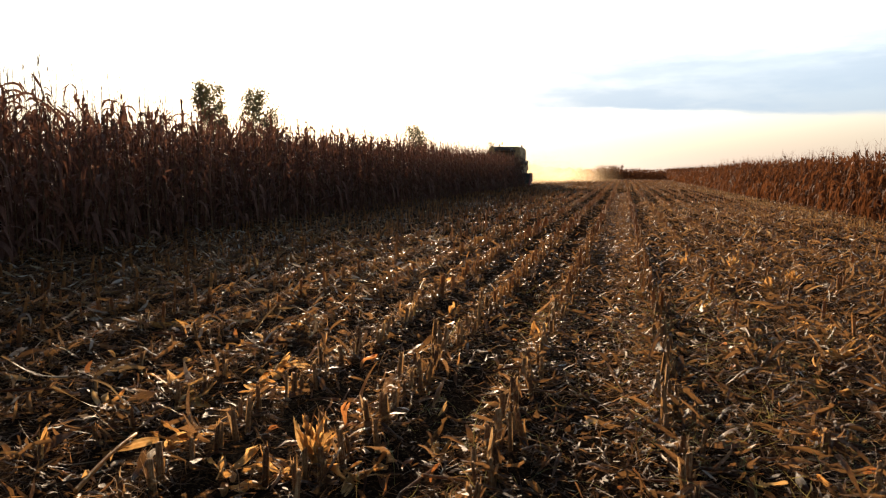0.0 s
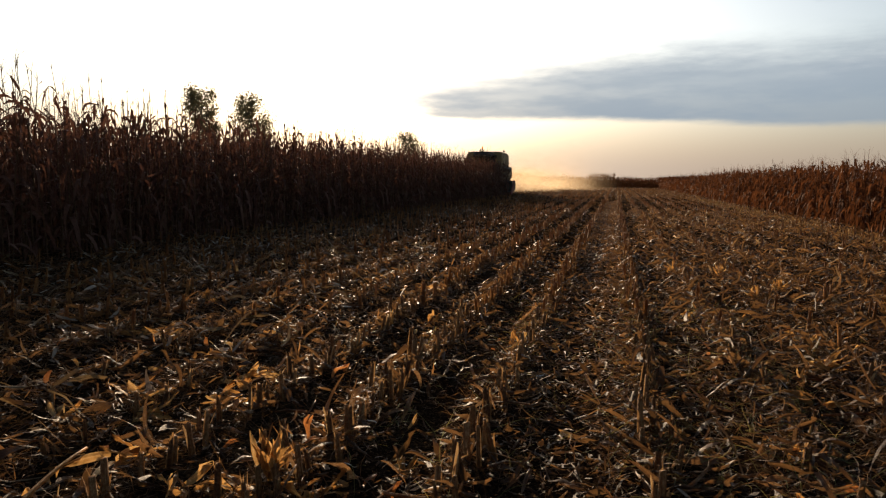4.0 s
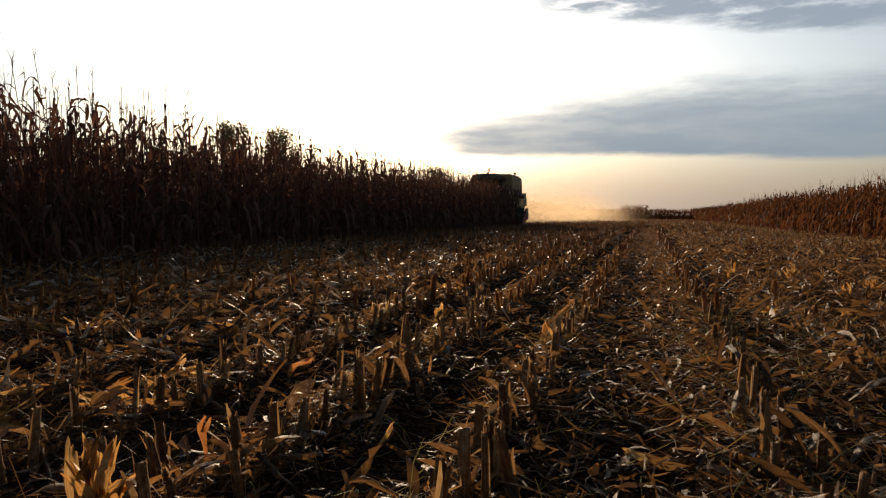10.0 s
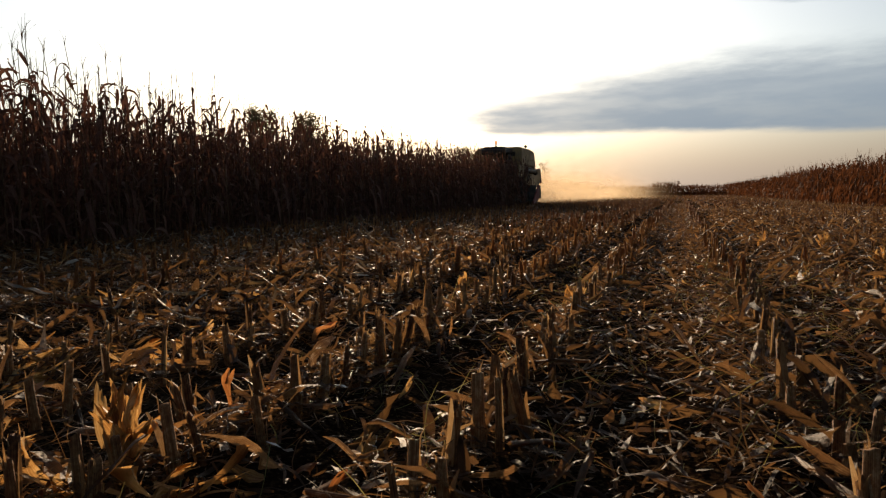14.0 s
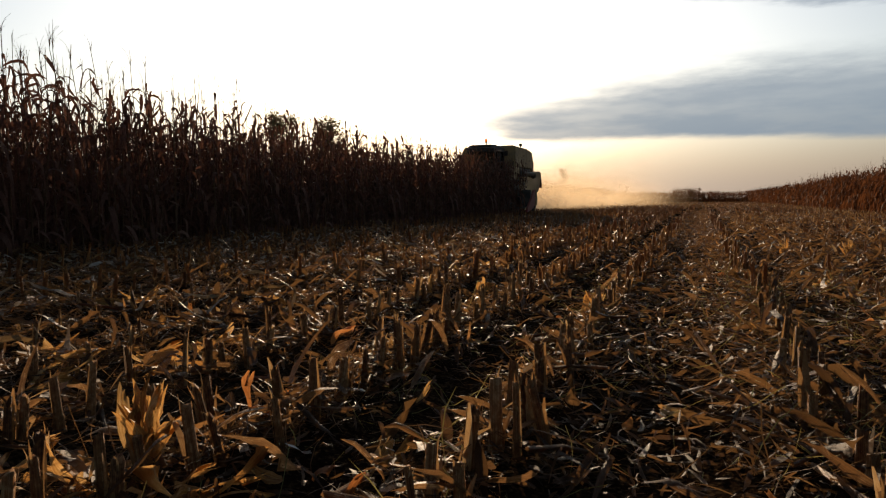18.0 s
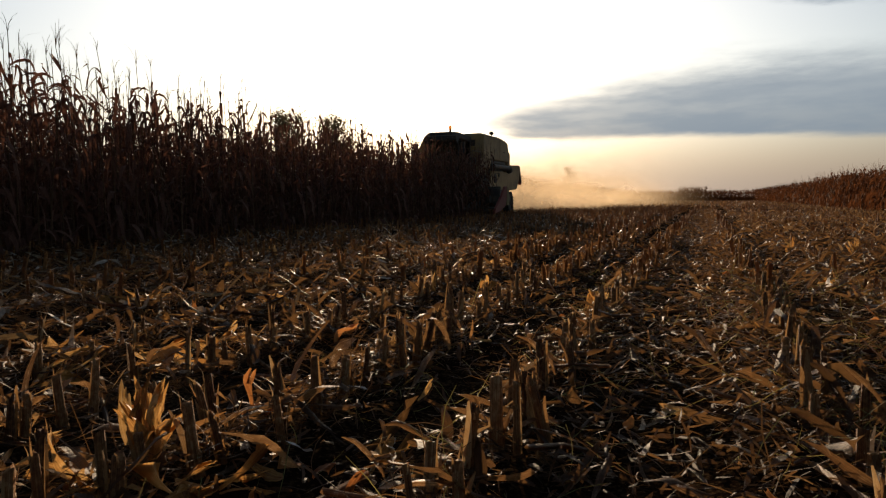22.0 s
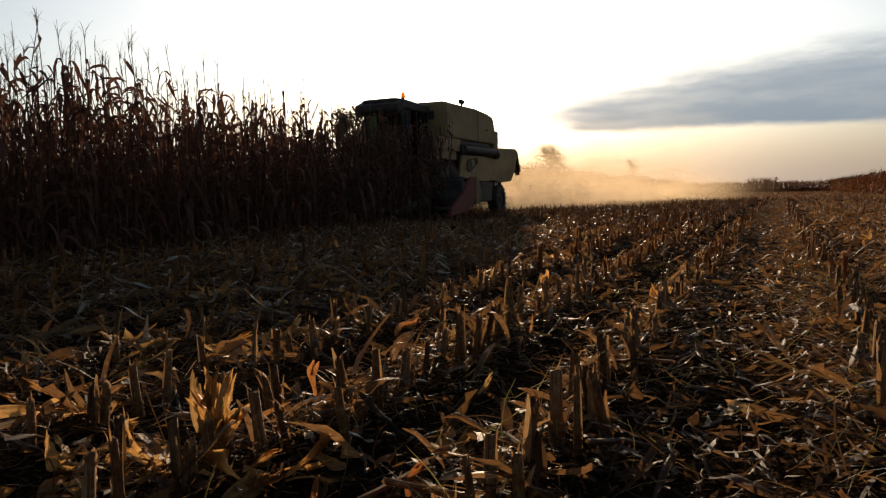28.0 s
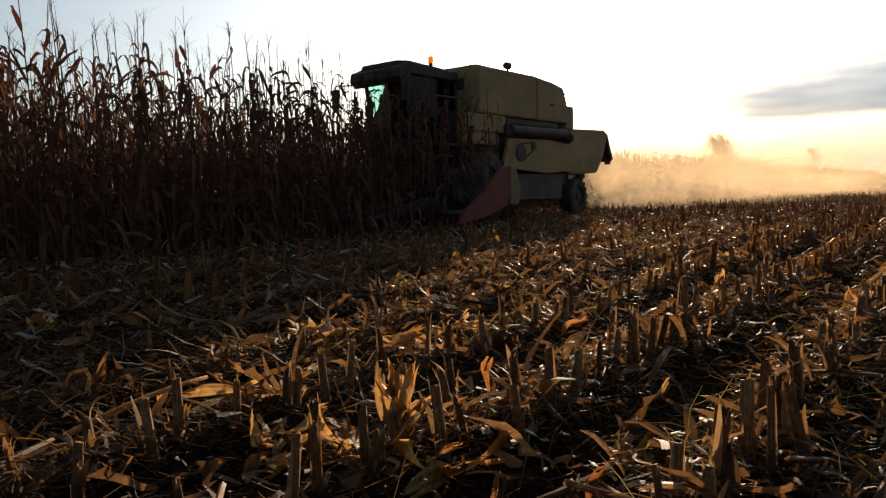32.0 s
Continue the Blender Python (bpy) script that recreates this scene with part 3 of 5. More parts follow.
def build_far_corn():
    me = stand("corn_field", KIT_MID, [EDGE_RIGHT + ROW_STEP * k for k in range(5)], -6, 60, 0.16, 91, scale=0.81, leaf=RED_LEAF, stalk=RED_LEAF)
    tagged(new("corn_field", me), "reddish brown standing corn beside the stubble", "corn", kind="stuff")
    me = stand("corn_field", KIT_FAR, [EDGE_RIGHT + ROW_STEP * k for k in range(5)], 60, FIELD_END, 0.2, 92, scale=0.84, leaf=RED_LEAF, stalk=RED_LEAF)
    tagged(new("corn_field", me), "distant reddish brown corn edge", "corn", kind="stuff")
    r = np.random.default_rng(93)
    pieces = []
    for row in range(7):
        for x in np.arange(-46, 46, 0.24):
            rise = 0.74 + 0.12 * r.random() + (0.24 if -4.4 < x < -0.1 else 0.05 * math.sin(x * 0.9) * math.sin(x * 0.31))
            pieces.append(moved(KIT_FAR[r.integers(10)], x + r.normal(0, 0.1), FIELD_END + row * 0.8, 0, r.random() * 6.28, rise))
    for x in np.arange(-46, 46, 0.0045):      # the leaves that close the edge of the stand
        length = 0.4 + 0.5 * r.random()
        pieces.append(leaf_pieces(r, np.array([x, FIELD_END + 12 * r.random(), 1.75 * r.random()]), r.random() * 6.28, length, 0.08 + 0.07 * r.random(), length * r.random(), length * r.random(), 2))
    v, q, s = joined(pieces)
    tagged(new("corn_field", quad_mesh("corn_field", v, q, [RED_LEAF, RED_LEAF], s)), "hazy corn across the far end of the field", "corn", kind="stuff")


build_left_corn()
build_corn_plants()
build_far_corn()


# ---------------------------------------------------------------- stubble and litter
def stub_arrays(r, detail=2):
    """A cut stalk with a ragged, slanting top, and the shreds of sheath round it: two sets of arrays."""
    tall = 0.115 + 0.085 * r.random()
    lean = r.normal(0, 0.11, 2)
    rad = 0.0098 + 0.0055 * r.random()
    sides = 8 if detail > 1 else 4
    z = np.array([-0.03, tall * 0.22, tall * 0.3, tall * 0.38, tall]) if detail > 1 else np.array([-0.03, tall])
    path = np.stack([lean[0] * z, lean[1] * z, z], 1)
    v, q, s = tube(path, [rad * 1.45, rad * 1.08, rad * 1.28, rad * 1.02, rad * 0.93] if detail > 1 else [rad * 1.3, rad], sides, 0)
    v = v.copy()
    if detail > 1:      # a fluted, slightly flattened stalk
        flute = 1 + 0.13 * np.tile(np.cos(2 * np.arange(sides) * math.tau / sides + r.random() * 6), len(z)) + r.normal(0, 0.04, len(v))
        core = np.repeat(path, sides, 0)
        v[:, :2] = core[:, :2] + (v[:, :2] - core[:, :2]) * flute[:, None]
    tip = slice(len(v) - sides, len(v))
    v[tip, 2] += np.abs(r.normal(0, 0.009, sides)) + (v[tip, 0] - lean[0] * tall) * r.normal(0, 0.7)
    torn = []
    for k in range(r.integers(3, 7) if detail > 1 else 0):          # splinters on the cut
        b, up = r.random() * 6.28, 0.012 + 0.045 * r.random() ** 2
        out = np.array([math.cos(b), math.sin(b), 0])
        root = np.array([lean[0] * tall, lean[1] * tall, tall - 0.012]) + out * rad
        fray = root + np.array([[0, 0, 0], [0, 0, up * 0.6], [0, 0, up]]) + out * (np.array([0, 0.1, 0.35 + r.normal(0, 0.3)])[:, None] * up)
        torn.append(strip(fray, np.array([[-out[1], out[0], 0]]) * np.ones((3, 1)), [0.006, 0.004, 0.001]))
    for k in range(r.integers(1, 4) if detail > 1 else 0):          # sheath that hugs the stalk and peels off at its upper end
        b = r.random() * 6.28
        out = np.array([math.cos(b), math.sin(b), 0])
        h = np.linspace(tall * 0.05, tall * (0.55 + 0.75 * r.random()), 5)
        peel = (0.05 * r.random() ** 2) * np.linspace(0, 1, 5) ** 2.5
        line = np.stack([lean[0] * h, lean[1] * h, h], 1) + out * (rad * 1.2 + peel)[:, None]
        torn.append(strip(line, np.array([[-out[1], out[0], 0]]) * np.ones((5, 1)), rad * np.array([1.6, 1.9, 1.7, 1.2, 0.4]) * (0.7 + 0.6 * r.random())))
    for k in range(r.integers(1, 4) if detail > 1 else r.integers(1, 3)):
        h = tall * 0.8 * r.random()
        b = r.random() * 6.28
        length = 0.05 + 0.09 * r.random()
        torn.append(leaf_pieces(r, np.array([lean[0] * h, lean[1] * h, h]), b, length, 0.010 + 0.014 * r.random(), length * r.normal(0.3, 0.35), length * (0.4 + 0.5 * r.random()), 3 if detail > 1 else 2))
    return (v, q, s), joined(torn)


def shard_arrays(r, long, wide, steps=3, columns=2):
    """A torn piece of leaf or husk with blunt, slanting ends, kinked and cupped, lying about the origin."""
    s = np.linspace(-0.5, 0.5, steps + 1)
    slope = r.normal(0, 0.08) + np.cumsum(r.normal(0, 0.2, steps))
    rise = np.concatenate([[0], np.cumsum(slope)]) * long / steps
    path = np.stack([long * s, long * r.normal(0, 0.3) * s ** 2, rise - rise.min()], 1)
    twist = r.normal(0, 0.35) + np.cumsum(r.normal(0, 0.3, steps + 1))
    u = np.linspace(-1, 1, columns)
    half = 0.5 * wide * np.interp(s, [-0.5, -0.22, 0.2, 0.5], [0.25 + 0.75 * r.random(), 1.0, 0.75 + 0.25 * r.random(), 0.06 + 0.84 * r.random() ** 1.5])[:, None]
    cup = r.normal(0, 0.5) * (1 - u[None] ** 2) * half
    edge = u[None] * half
    slant = np.zeros((steps + 1, columns))
    slant[0], slant[-1] = r.normal(0, 0.5, columns) * wide, r.normal(0, 0.5, columns) * wide
    x = path[:, :1] + slant
    y = path[:, 1:2] + edge * np.cos(twist)[:, None] - cup * np.sin(twist)[:, None]
    z = path[:, 2:3] + edge * np.sin(twist)[:, None] + cup * np.cos(twist)[:, None]
    verts = np.stack([x, y, z, long * (s[:, None] + 0.5) + 0 * x, 0.5 * (u[None] + 1) + 0 * x], -1).reshape(-1, 5)
    i, j = np.meshgrid(np.arange(steps), np.arange(columns - 1), indexing="ij")
    c = (i * columns + j).ravel()
    quads = np.stack([c, c + 1, c + columns + 1, c + columns], 1)
    return verts, quads, np.zeros(len(quads), int)


def scatter(name, label, kit, spots, mat, scales=None, lift=0.012, tilt=0.0, seed=3, heap=0.0):
    """Many pieces joined into one mesh; spots is n x 2."""
    r = np.random.default_rng(seed)
    if heap:
        high = heap_height(spots[:, 0], spots[:, 1])
        keep = r.random(len(spots)) < 0.27 + 11 * high + 0.55 * np.clip((spots[:, 0] - 0.1) / 0.8, 0, 1)
        spots, scales = spots[keep], None if scales is None else scales[keep]
    n = len(spots)
    pick = r.integers(len(kit), size=n)
    turn = r.random(n) * 2 * np.pi
    size = (0.75 + 0.5 * r.random(n)) if scales is None else scales
    height = ground_height(spots[:, 0], spots[:, 1]) + (heap * heap_height(spots[:, 0], spots[:, 1]) * r.random(n) if heap else 0)
    verts, quads, count = [], [], 0
    for k, (v, q, _) in enumerate(kit):
        own = np.nonzero(pick == k)[0]
        if not len(own):
            continue
        c, sn, sc = np.cos(turn[own])[:, None], np.sin(turn[own])[:, None], size[own][:, None]
        roll = r.normal(0, tilt, (len(own), 1)).clip(-1.2, 1.2) if tilt else np.zeros((len(own), 1))
        x0, y0, z0 = v[:, 0][None], v[:, 1][None], v[:, 2][None]
        zz = z0 + x0 * np.sin(roll) + 0.4 * np.abs(np.sin(roll)) * np.abs(x0).max()
        x = (x0 * c - y0 * sn) * sc + spots[own, 0][:, None]
        y = (x0 * sn + y0 * c) * sc + spots[own, 1][:, None]
        z = zz * sc + height[own][:, None] + lift * (0.2 + 1.6 * r.random((len(own), 1)))
        verts.append(np.hstack([np.stack([x, y, z], -1).reshape(-1, 3), np.tile(v[:, 3:5], (len(own), 1))]))
        quads.append((q[None] + (np.arange(len(own)) * len(v))[:, None, None] + count).reshape(-1, 4))
        count += len(own) * len(v)
    me = quad_mesh(name, np.concatenate(verts), np.concatenate(quads), [mat], smooth=True)
    return tagged(new(name, me), label, "litter" if "litter" in name else "stubble", kind="stuff")


def spread(seed, count, x0, x1, y0, y1, rowed=0.0):
    """Random places, some drawn towards the stubble rows."""
    r = np.random.default_rng(seed)
    x, y = r.uniform(x0, x1, count), r.uniform(y0, y1, count)
    rows = np.sort(np.array(STUB_ROWS))
    near = rows[np.abs(x[:, None] - rows[None]).argmin(1)]
    pull = r.random(count) < rowed
    x = np.where(pull, near + r.normal(0, 0.10, count), x)
    return np.stack([x, y], 1)


def build_litter():
    r = np.random.default_rng(31)
    fine = [shard_arrays(r, 0.03 + 0.07 * r.random(), 0.004 + 0.007 * r.random(), 2) for _ in range(24)]
    leafy = [shard_arrays(r, 0.025 + 0.08 * r.random() ** 1.6, 0.005 + 0.010 * r.random(), 3) for _ in range(48)]
    broad = [shard_arrays(r, 0.06 + 0.10 * r.random(), 0.018 + 0.026 * r.random(), 5, 3) for _ in range(24)]
    sticks = [tube(np.array([[-l / 2, 0, 0], [0, r.normal(0, 0.02), 0.01], [l / 2, 0, 0]])[:, [2, 1, 0]], [0.007, 0.007, 0.006], 4)
              for l in (0.08, 0.12, 0.2, 0.3, 0.42)]
    sticks = [(v[:, [2, 1, 0, 3, 4]], q, s) for v, q, s in sticks]
    coarse = [shard_arrays(r, 0.05 + 0.10 * r.random(), 0.010 + 0.018 * r.random(), 2) for _ in range(24)]
    threads = [shard_arrays(r, 0.05 + 0.14 * r.random(), 0.0016 + 0.002 * r.random(), 3) for _ in range(24)]
    scatter("corn_litter", "fine shredded corn residue covering the soil", fine, spread(1, 66000, -8, 7, 1.6, 12, 0.2), OLD_SHADE_LITTER, None, 0.012, 0.15, 51, 0.8)
    scatter("corn_litter", "hair-thin torn fibres lying over the residue", threads, spread(8, 24000, -6, 5, 1.8, 9, 0.25), THREAD, None, 0.02, 0.4, 58, 1.1)
    scatter("corn_litter", "torn dry corn leaves strewn over the field", leafy, spread(2, 76000, -8.2, 7, 1.8, 12, 0.4), LITTER, None, 0.02, 0.12, 52, 1.0)
    scatter("corn_litter", "broad torn husks strewn between the rows", broad, spread(3, 13000, -9, 8, 1.8, 14, 0.4), LITTER, None, 0.02, 0.14, 53, 1.1)
    scatter("corn_litter", "grey leaf scraps with skylight sheen in their colour", leafy, spread(11, 1700, -8.2, 7, 1.6, 13, 0.2), SHEEN_LITTER, 0.45 + 0.5 * np.random.default_rng(9).random(1700), 0.03, 0.15, 63, 1.15)
    scatter("corn_litter", "flattened leaves in the trodden lane", leafy, spread(12, 3400, -0.28, 0.36, 1.8, 13, 0.0), LITTER, None, 0.03, 0.2, 64)
    scatter("corn_litter", "flattened leaves farther along the lane", coarse, spread(13, 5000, -0.28, 0.36, 12, 45, 0.0), LITTER, None, 0.03, 0.3, 65)
    scatter("corn_litter", "flat leaf strips coloured pale as skylight sheen in the corn's shade", broad, spread(14, 1200, -8.2, -2.3, 2.0, 13, 0.2), SHEEN_LITTER, 0.5 + 0.6 * np.random.default_rng(8).random(1200), 0.03, 0.15, 66, 1.1)
    scatter("corn_litter", "snapped stalk pieces lying on the soil", sticks, spread(4, 3200, -9, 8, 1.6, 14, 0.3), LITTER, None, 0.016, 0.12, 54, 0.9)
    scatter("corn_litter", "shredded corn residue farther down the field", coarse, spread(5, 50000, -14, 8, 11, 30, 0.38), LITTER, None, 0.02, 0.2, 55, 1.2)
    scatter("corn_litter", "torn leaves and husks down the field", coarse, spread(9, 34000, -14, 8, 26, 60, 0.4), LITTER, None, 0.02, 0.25, 59, 1.2)
    scatter("corn_litter", "distant corn residue in the rows", coarse, spread(6, 24000, -14, 8, 55, FIELD_END + 1, 0.5), LITTER, 2.2 + 0 * np.arange(24000), 0.05, 0.5, 56)
    scatter("corn_litter", "dull yellow husks by the right rows", broad, spread(7, 1700, 1.3, 7.2, 3, 30, 0.3), SHEATH, None, 0.02, 0.2, 57, 1.0)
    scatter("corn_litter", "crushed corn residue along the trodden rows", coarse + fine, spread(10, 16000, -8.2, 7.2, -8, 1.9, 0.3), LITTER, 1.5 + 0 * np.arange(16000), 0.02, 0.25, 60, 1.0)
    strap = [shard_arrays(r, 0.12 + 0.16 * r.random(), 0.014 + 0.018 * r.random(), 6, 3) for _ in range(20)]
    scatter("corn_litter", "long dull leaves lying over the trampled rows", strap, spread(15, 900, -8.3, -2.2, 2.4, 16, 0.35), STRAW, None, 0.035, 0.12, 68, 1.2)
    scatter("corn_litter", "long torn leaves lying between the rows", strap, spread(16, 1500, -2.4, 5.5, 2.4, 14, 0.2), LITTER, 0.6 + 0.5 * r.random(1500), 0.03, 0.1, 69, 1.0)
    scatter("corn_litter", "broken brown leaves covering the right rows", strap, spread(17, 3600, 0.7, 6.8, 3, 32, 0.25), LITTER, 0.7 + 0.6 * r.random(3600), 0.05, 0.12, 70, 1.2)
    scatter("corn_litter", "tan torn leaves covering the right rows", strap, spread(18, 800, 0.9, 6.8, 3, 32, 0.25), SHEATH, 0.6 + 0.6 * r.random(800), 0.05, 0.12, 71, 1.2)
    scatter("corn_litter", "thin green grass blades among the residue", threads, spread(19, 1800, -0.9, 1.5, 2.4, 8, 0.1), GRASS, None, 0.03, 0.5, 72, 1.0)
    straw = [shag_arrays(r, 5, 2) for _ in range(12)]
    verge = np.stack([r.normal(6.1, 0.32, 2200), 6 + 54 * r.random(2200) ** 1.3], 1)
    scatter("corn_litter", "pale straw and dead grass along the standing corn", straw, verge, VERGE, 1.1 + 1.0 * r.random(2200), 0.01, 0.0, 67)


def shag_arrays(r, count, steps):
    """A tuft of torn sheath and leaf standing round a cut stalk."""
    pieces = []
    for k in range(count):
        length = 0.04 + 0.08 * r.random()
        pieces.append(leaf_pieces(r, np.array([r.normal(0, 0.04), r.normal(0, 0.04), 0.0]), r.random() * 6.28, length, 0.006 + 0.013 * r.random(), length * (0.05 + 0.7 * r.random() ** 2), length * 0.4 * r.random(), steps))
    return joined(pieces)


def build_shag():
    """Ridges of torn leaf along every row."""
    r = np.random.default_rng(34)
    thick, thin, far = [shag_arrays(r, 7, 3) for _ in range(24)], [shag_arrays(r, 5, 2) for _ in range(16)], [shag_arrays(r, 5, 2) for _ in range(10)]
    for name, kit, y0, y1, step, grow, wide in (("near", thick, -7.0, 13.0, 0.085, 1.0, 0.07), ("middle", thin, 13.0, 45.0, 0.16, 1.25, 0.08), ("far", far, 45.0, FIELD_END - 0.5, 0.42, 1.9, 0.09)):
        spots = []
        for x in STUB_ROWS:
            y = np.arange(y0, y1, step)
            patchy = 0.5 + 0.5 * np.sin(y * 1.9 + x * 7) * np.sin(y * 0.63 + x * 3)
            keep = r.random(len(y)) < 0.35 + 0.65 * patchy
            spots.append(np.stack([x + r.normal(0, wide, len(y)), y + r.normal(0, 0.04, len(y))], 1)[keep])
        spots = np.concatenate(spots)
        scatter("corn_stubble", "shaggy torn leaves along the cut rows", kit, spots, SHAG, grow * (0.6 + 0.7 * r.random(len(spots))), 0.004, 0.0, 65)


def build_stubble():
    r = np.random.default_rng(33)
    kit = [stub_arrays(r, 2) for _ in range(20)]
    plain = [joined(stub_arrays(r, 1)) for _ in range(12)]
    far, middle, near = [], [], []
    marked = [(-1.291, 2.77), (-1.111, 2.79), (-1.242, 3.10), (-1.30, 3.385), (-1.20, 3.25), (-1.21, 4.37), (-1.09, 4.32), (-1.09, 5.08), (-1.21, 5.22), (-0.387, 3.148), (-0.435, 3.02), (-0.387, 3.389), (-0.423, 3.679), (-0.382, 3.892), (-0.41, 4.05), (-0.27, 3.48), (-0.43, 4.51), (-0.42, 4.72),
              (-0.339, 2.965), (-0.993, 4.145), (0.547, 3.844)]
    for x in STUB_ROWS:
        y = -7.0
        while y < FIELD_END - 1:
            spot = (x + r.normal(0, 0.04), y)
            if -2.1 < x < 0.9 or r.random() < 0.55:
                (near if 0.9 < y < 8.5 and -4.5 < x < 3 else middle if y < 45 else far).append(spot)
            y += (0.3 if y > 45 else 0.128 if -2.1 < x < 1.4 else 0.16) * (0.45 + 1.1 * r.random())
    near = [s for s in near if min(math.hypot(s[0] - a, s[1] - b) for a, b in marked) > 0.06 and math.hypot(s[0] - 0.1, s[1] - 1.6) > 0.5] + marked
    singles = near[-len(marked):] + sorted(near[:-len(marked)], key=lambda s: math.hypot(s[0] + 0.6, s[1] - 3.2))[:270]
    rest = [s for s in near if s not in singles] + [s for s in middle if not (-0.5 < s[0] < 0.7 and -0.6 < s[1] < 2.2)]
    whole = [joined(k) for k in kit]
    scatter("corn_stubble", "rows of cut brown corn stubble across the field", whole, np.array([s for s in rest if 0.5 < s[1] < 14]), STUB, None, 0.0, 0.0, 61)
    scatter("corn_stubble", "rows of cut corn stubble farther off", plain, np.array([s for s in rest if s[1] >= 14 or s[1] <= 0.5] + far), STUB, None, 0.0, 0.0, 62)
    shapes = [(quad_mesh("stalk", v, q, [STUB_ONE], smooth=True), quad_mesh("sheath", tv, tq, [SHEATH], smooth=True)) for (v, q, _), (tv, tq, _) in kit]
    for k, (x, y) in enumerate(singles):
        ob = new("corn_stub")
        mesh_part("stalk", shapes[k % len(shapes)][0], ob)
        tagged(mesh_part("sheath", shapes[k % len(shapes)][1], ob, "pale torn leaf sheath"), kind="stuff")
        big = 0.85 + 0.22 * r.random() + (0.1 if k < len(marked) else 0) - (0.22 if x < -2.1 else 0)
        ob.matrix_basis = pose(x, y, float(ground_height(x, y)), 0, 0, r.random() * 360) @ Matrix.Scale(big, 4)
        tagged(ob, "short cut corn stalk with a ragged top", "corn stub", "corn stubs in the near rows")


def husk_leaf(r, length, width, lift, crumple=1.0):
    """A cupped, ribbed husk leaf with a torn tip."""
    s, u = np.linspace(0, 1, 9), np.linspace(-1, 1, 7)
    tear = np.clip(r.normal(0.10, 0.2, 7) + 0.08 * np.abs(u) ** 2, 0, 0.5)
    along = s[:, None] * (1 - tear[None] * s[:, None] ** 2)
    bend, sway, roll = r.normal(0.45, 0.35), r.normal(0, 0.25), r.normal(0, 0.5)
    wide = width * 0.5 * np.interp(s, [0, 0.18, 0.45, 0.75, 0.92, 1], [0.5, 0.85, 1.0, 0.85 + 0.2 * r.random(), 0.55 + 0.4 * r.random(), 0.25 + 0.5 * r.random()])[:, None]
    kink = np.cumsum(np.cumsum(r.normal(0, 0.022 * crumple, 9)))[:, None] * length
    cup = (0.15 + 0.55 * r.random()) * (1 - 0.5 * s[:, None])
    twist = roll * s[:, None] + r.normal(0, 0.15)
    rib = 0.05 * width * np.where(np.arange(7) % 2, 1, -1)[None] * np.minimum(1, 3 * s[:, None])
    edge, rise = u[None] * wide, cup * wide * u[None] ** 2 + rib + r.normal(0, 0.028 * width, (9, 7))
    x = length * along * (1 - 0.12 * lift)
    y = length * sway * along ** 2 + edge * np.cos(twist) - rise * np.sin(twist)
    z = length * lift * (along - bend * along ** 2) + edge * np.sin(twist) + rise * np.cos(twist) + kink + 0.01
    verts = np.stack([x, y, z, length * along, 0 * x + 0.45 * (u[None] + 1)], -1).reshape(-1, 5)
    i, j = np.meshgrid(np.arange(8), np.arange(6), indexing="ij")
    c = (i * 7 + j).ravel()
    quads = np.stack([c, c + 1, c + 8, c + 7], 1)
    return verts, quads, np.zeros(len(quads), int)


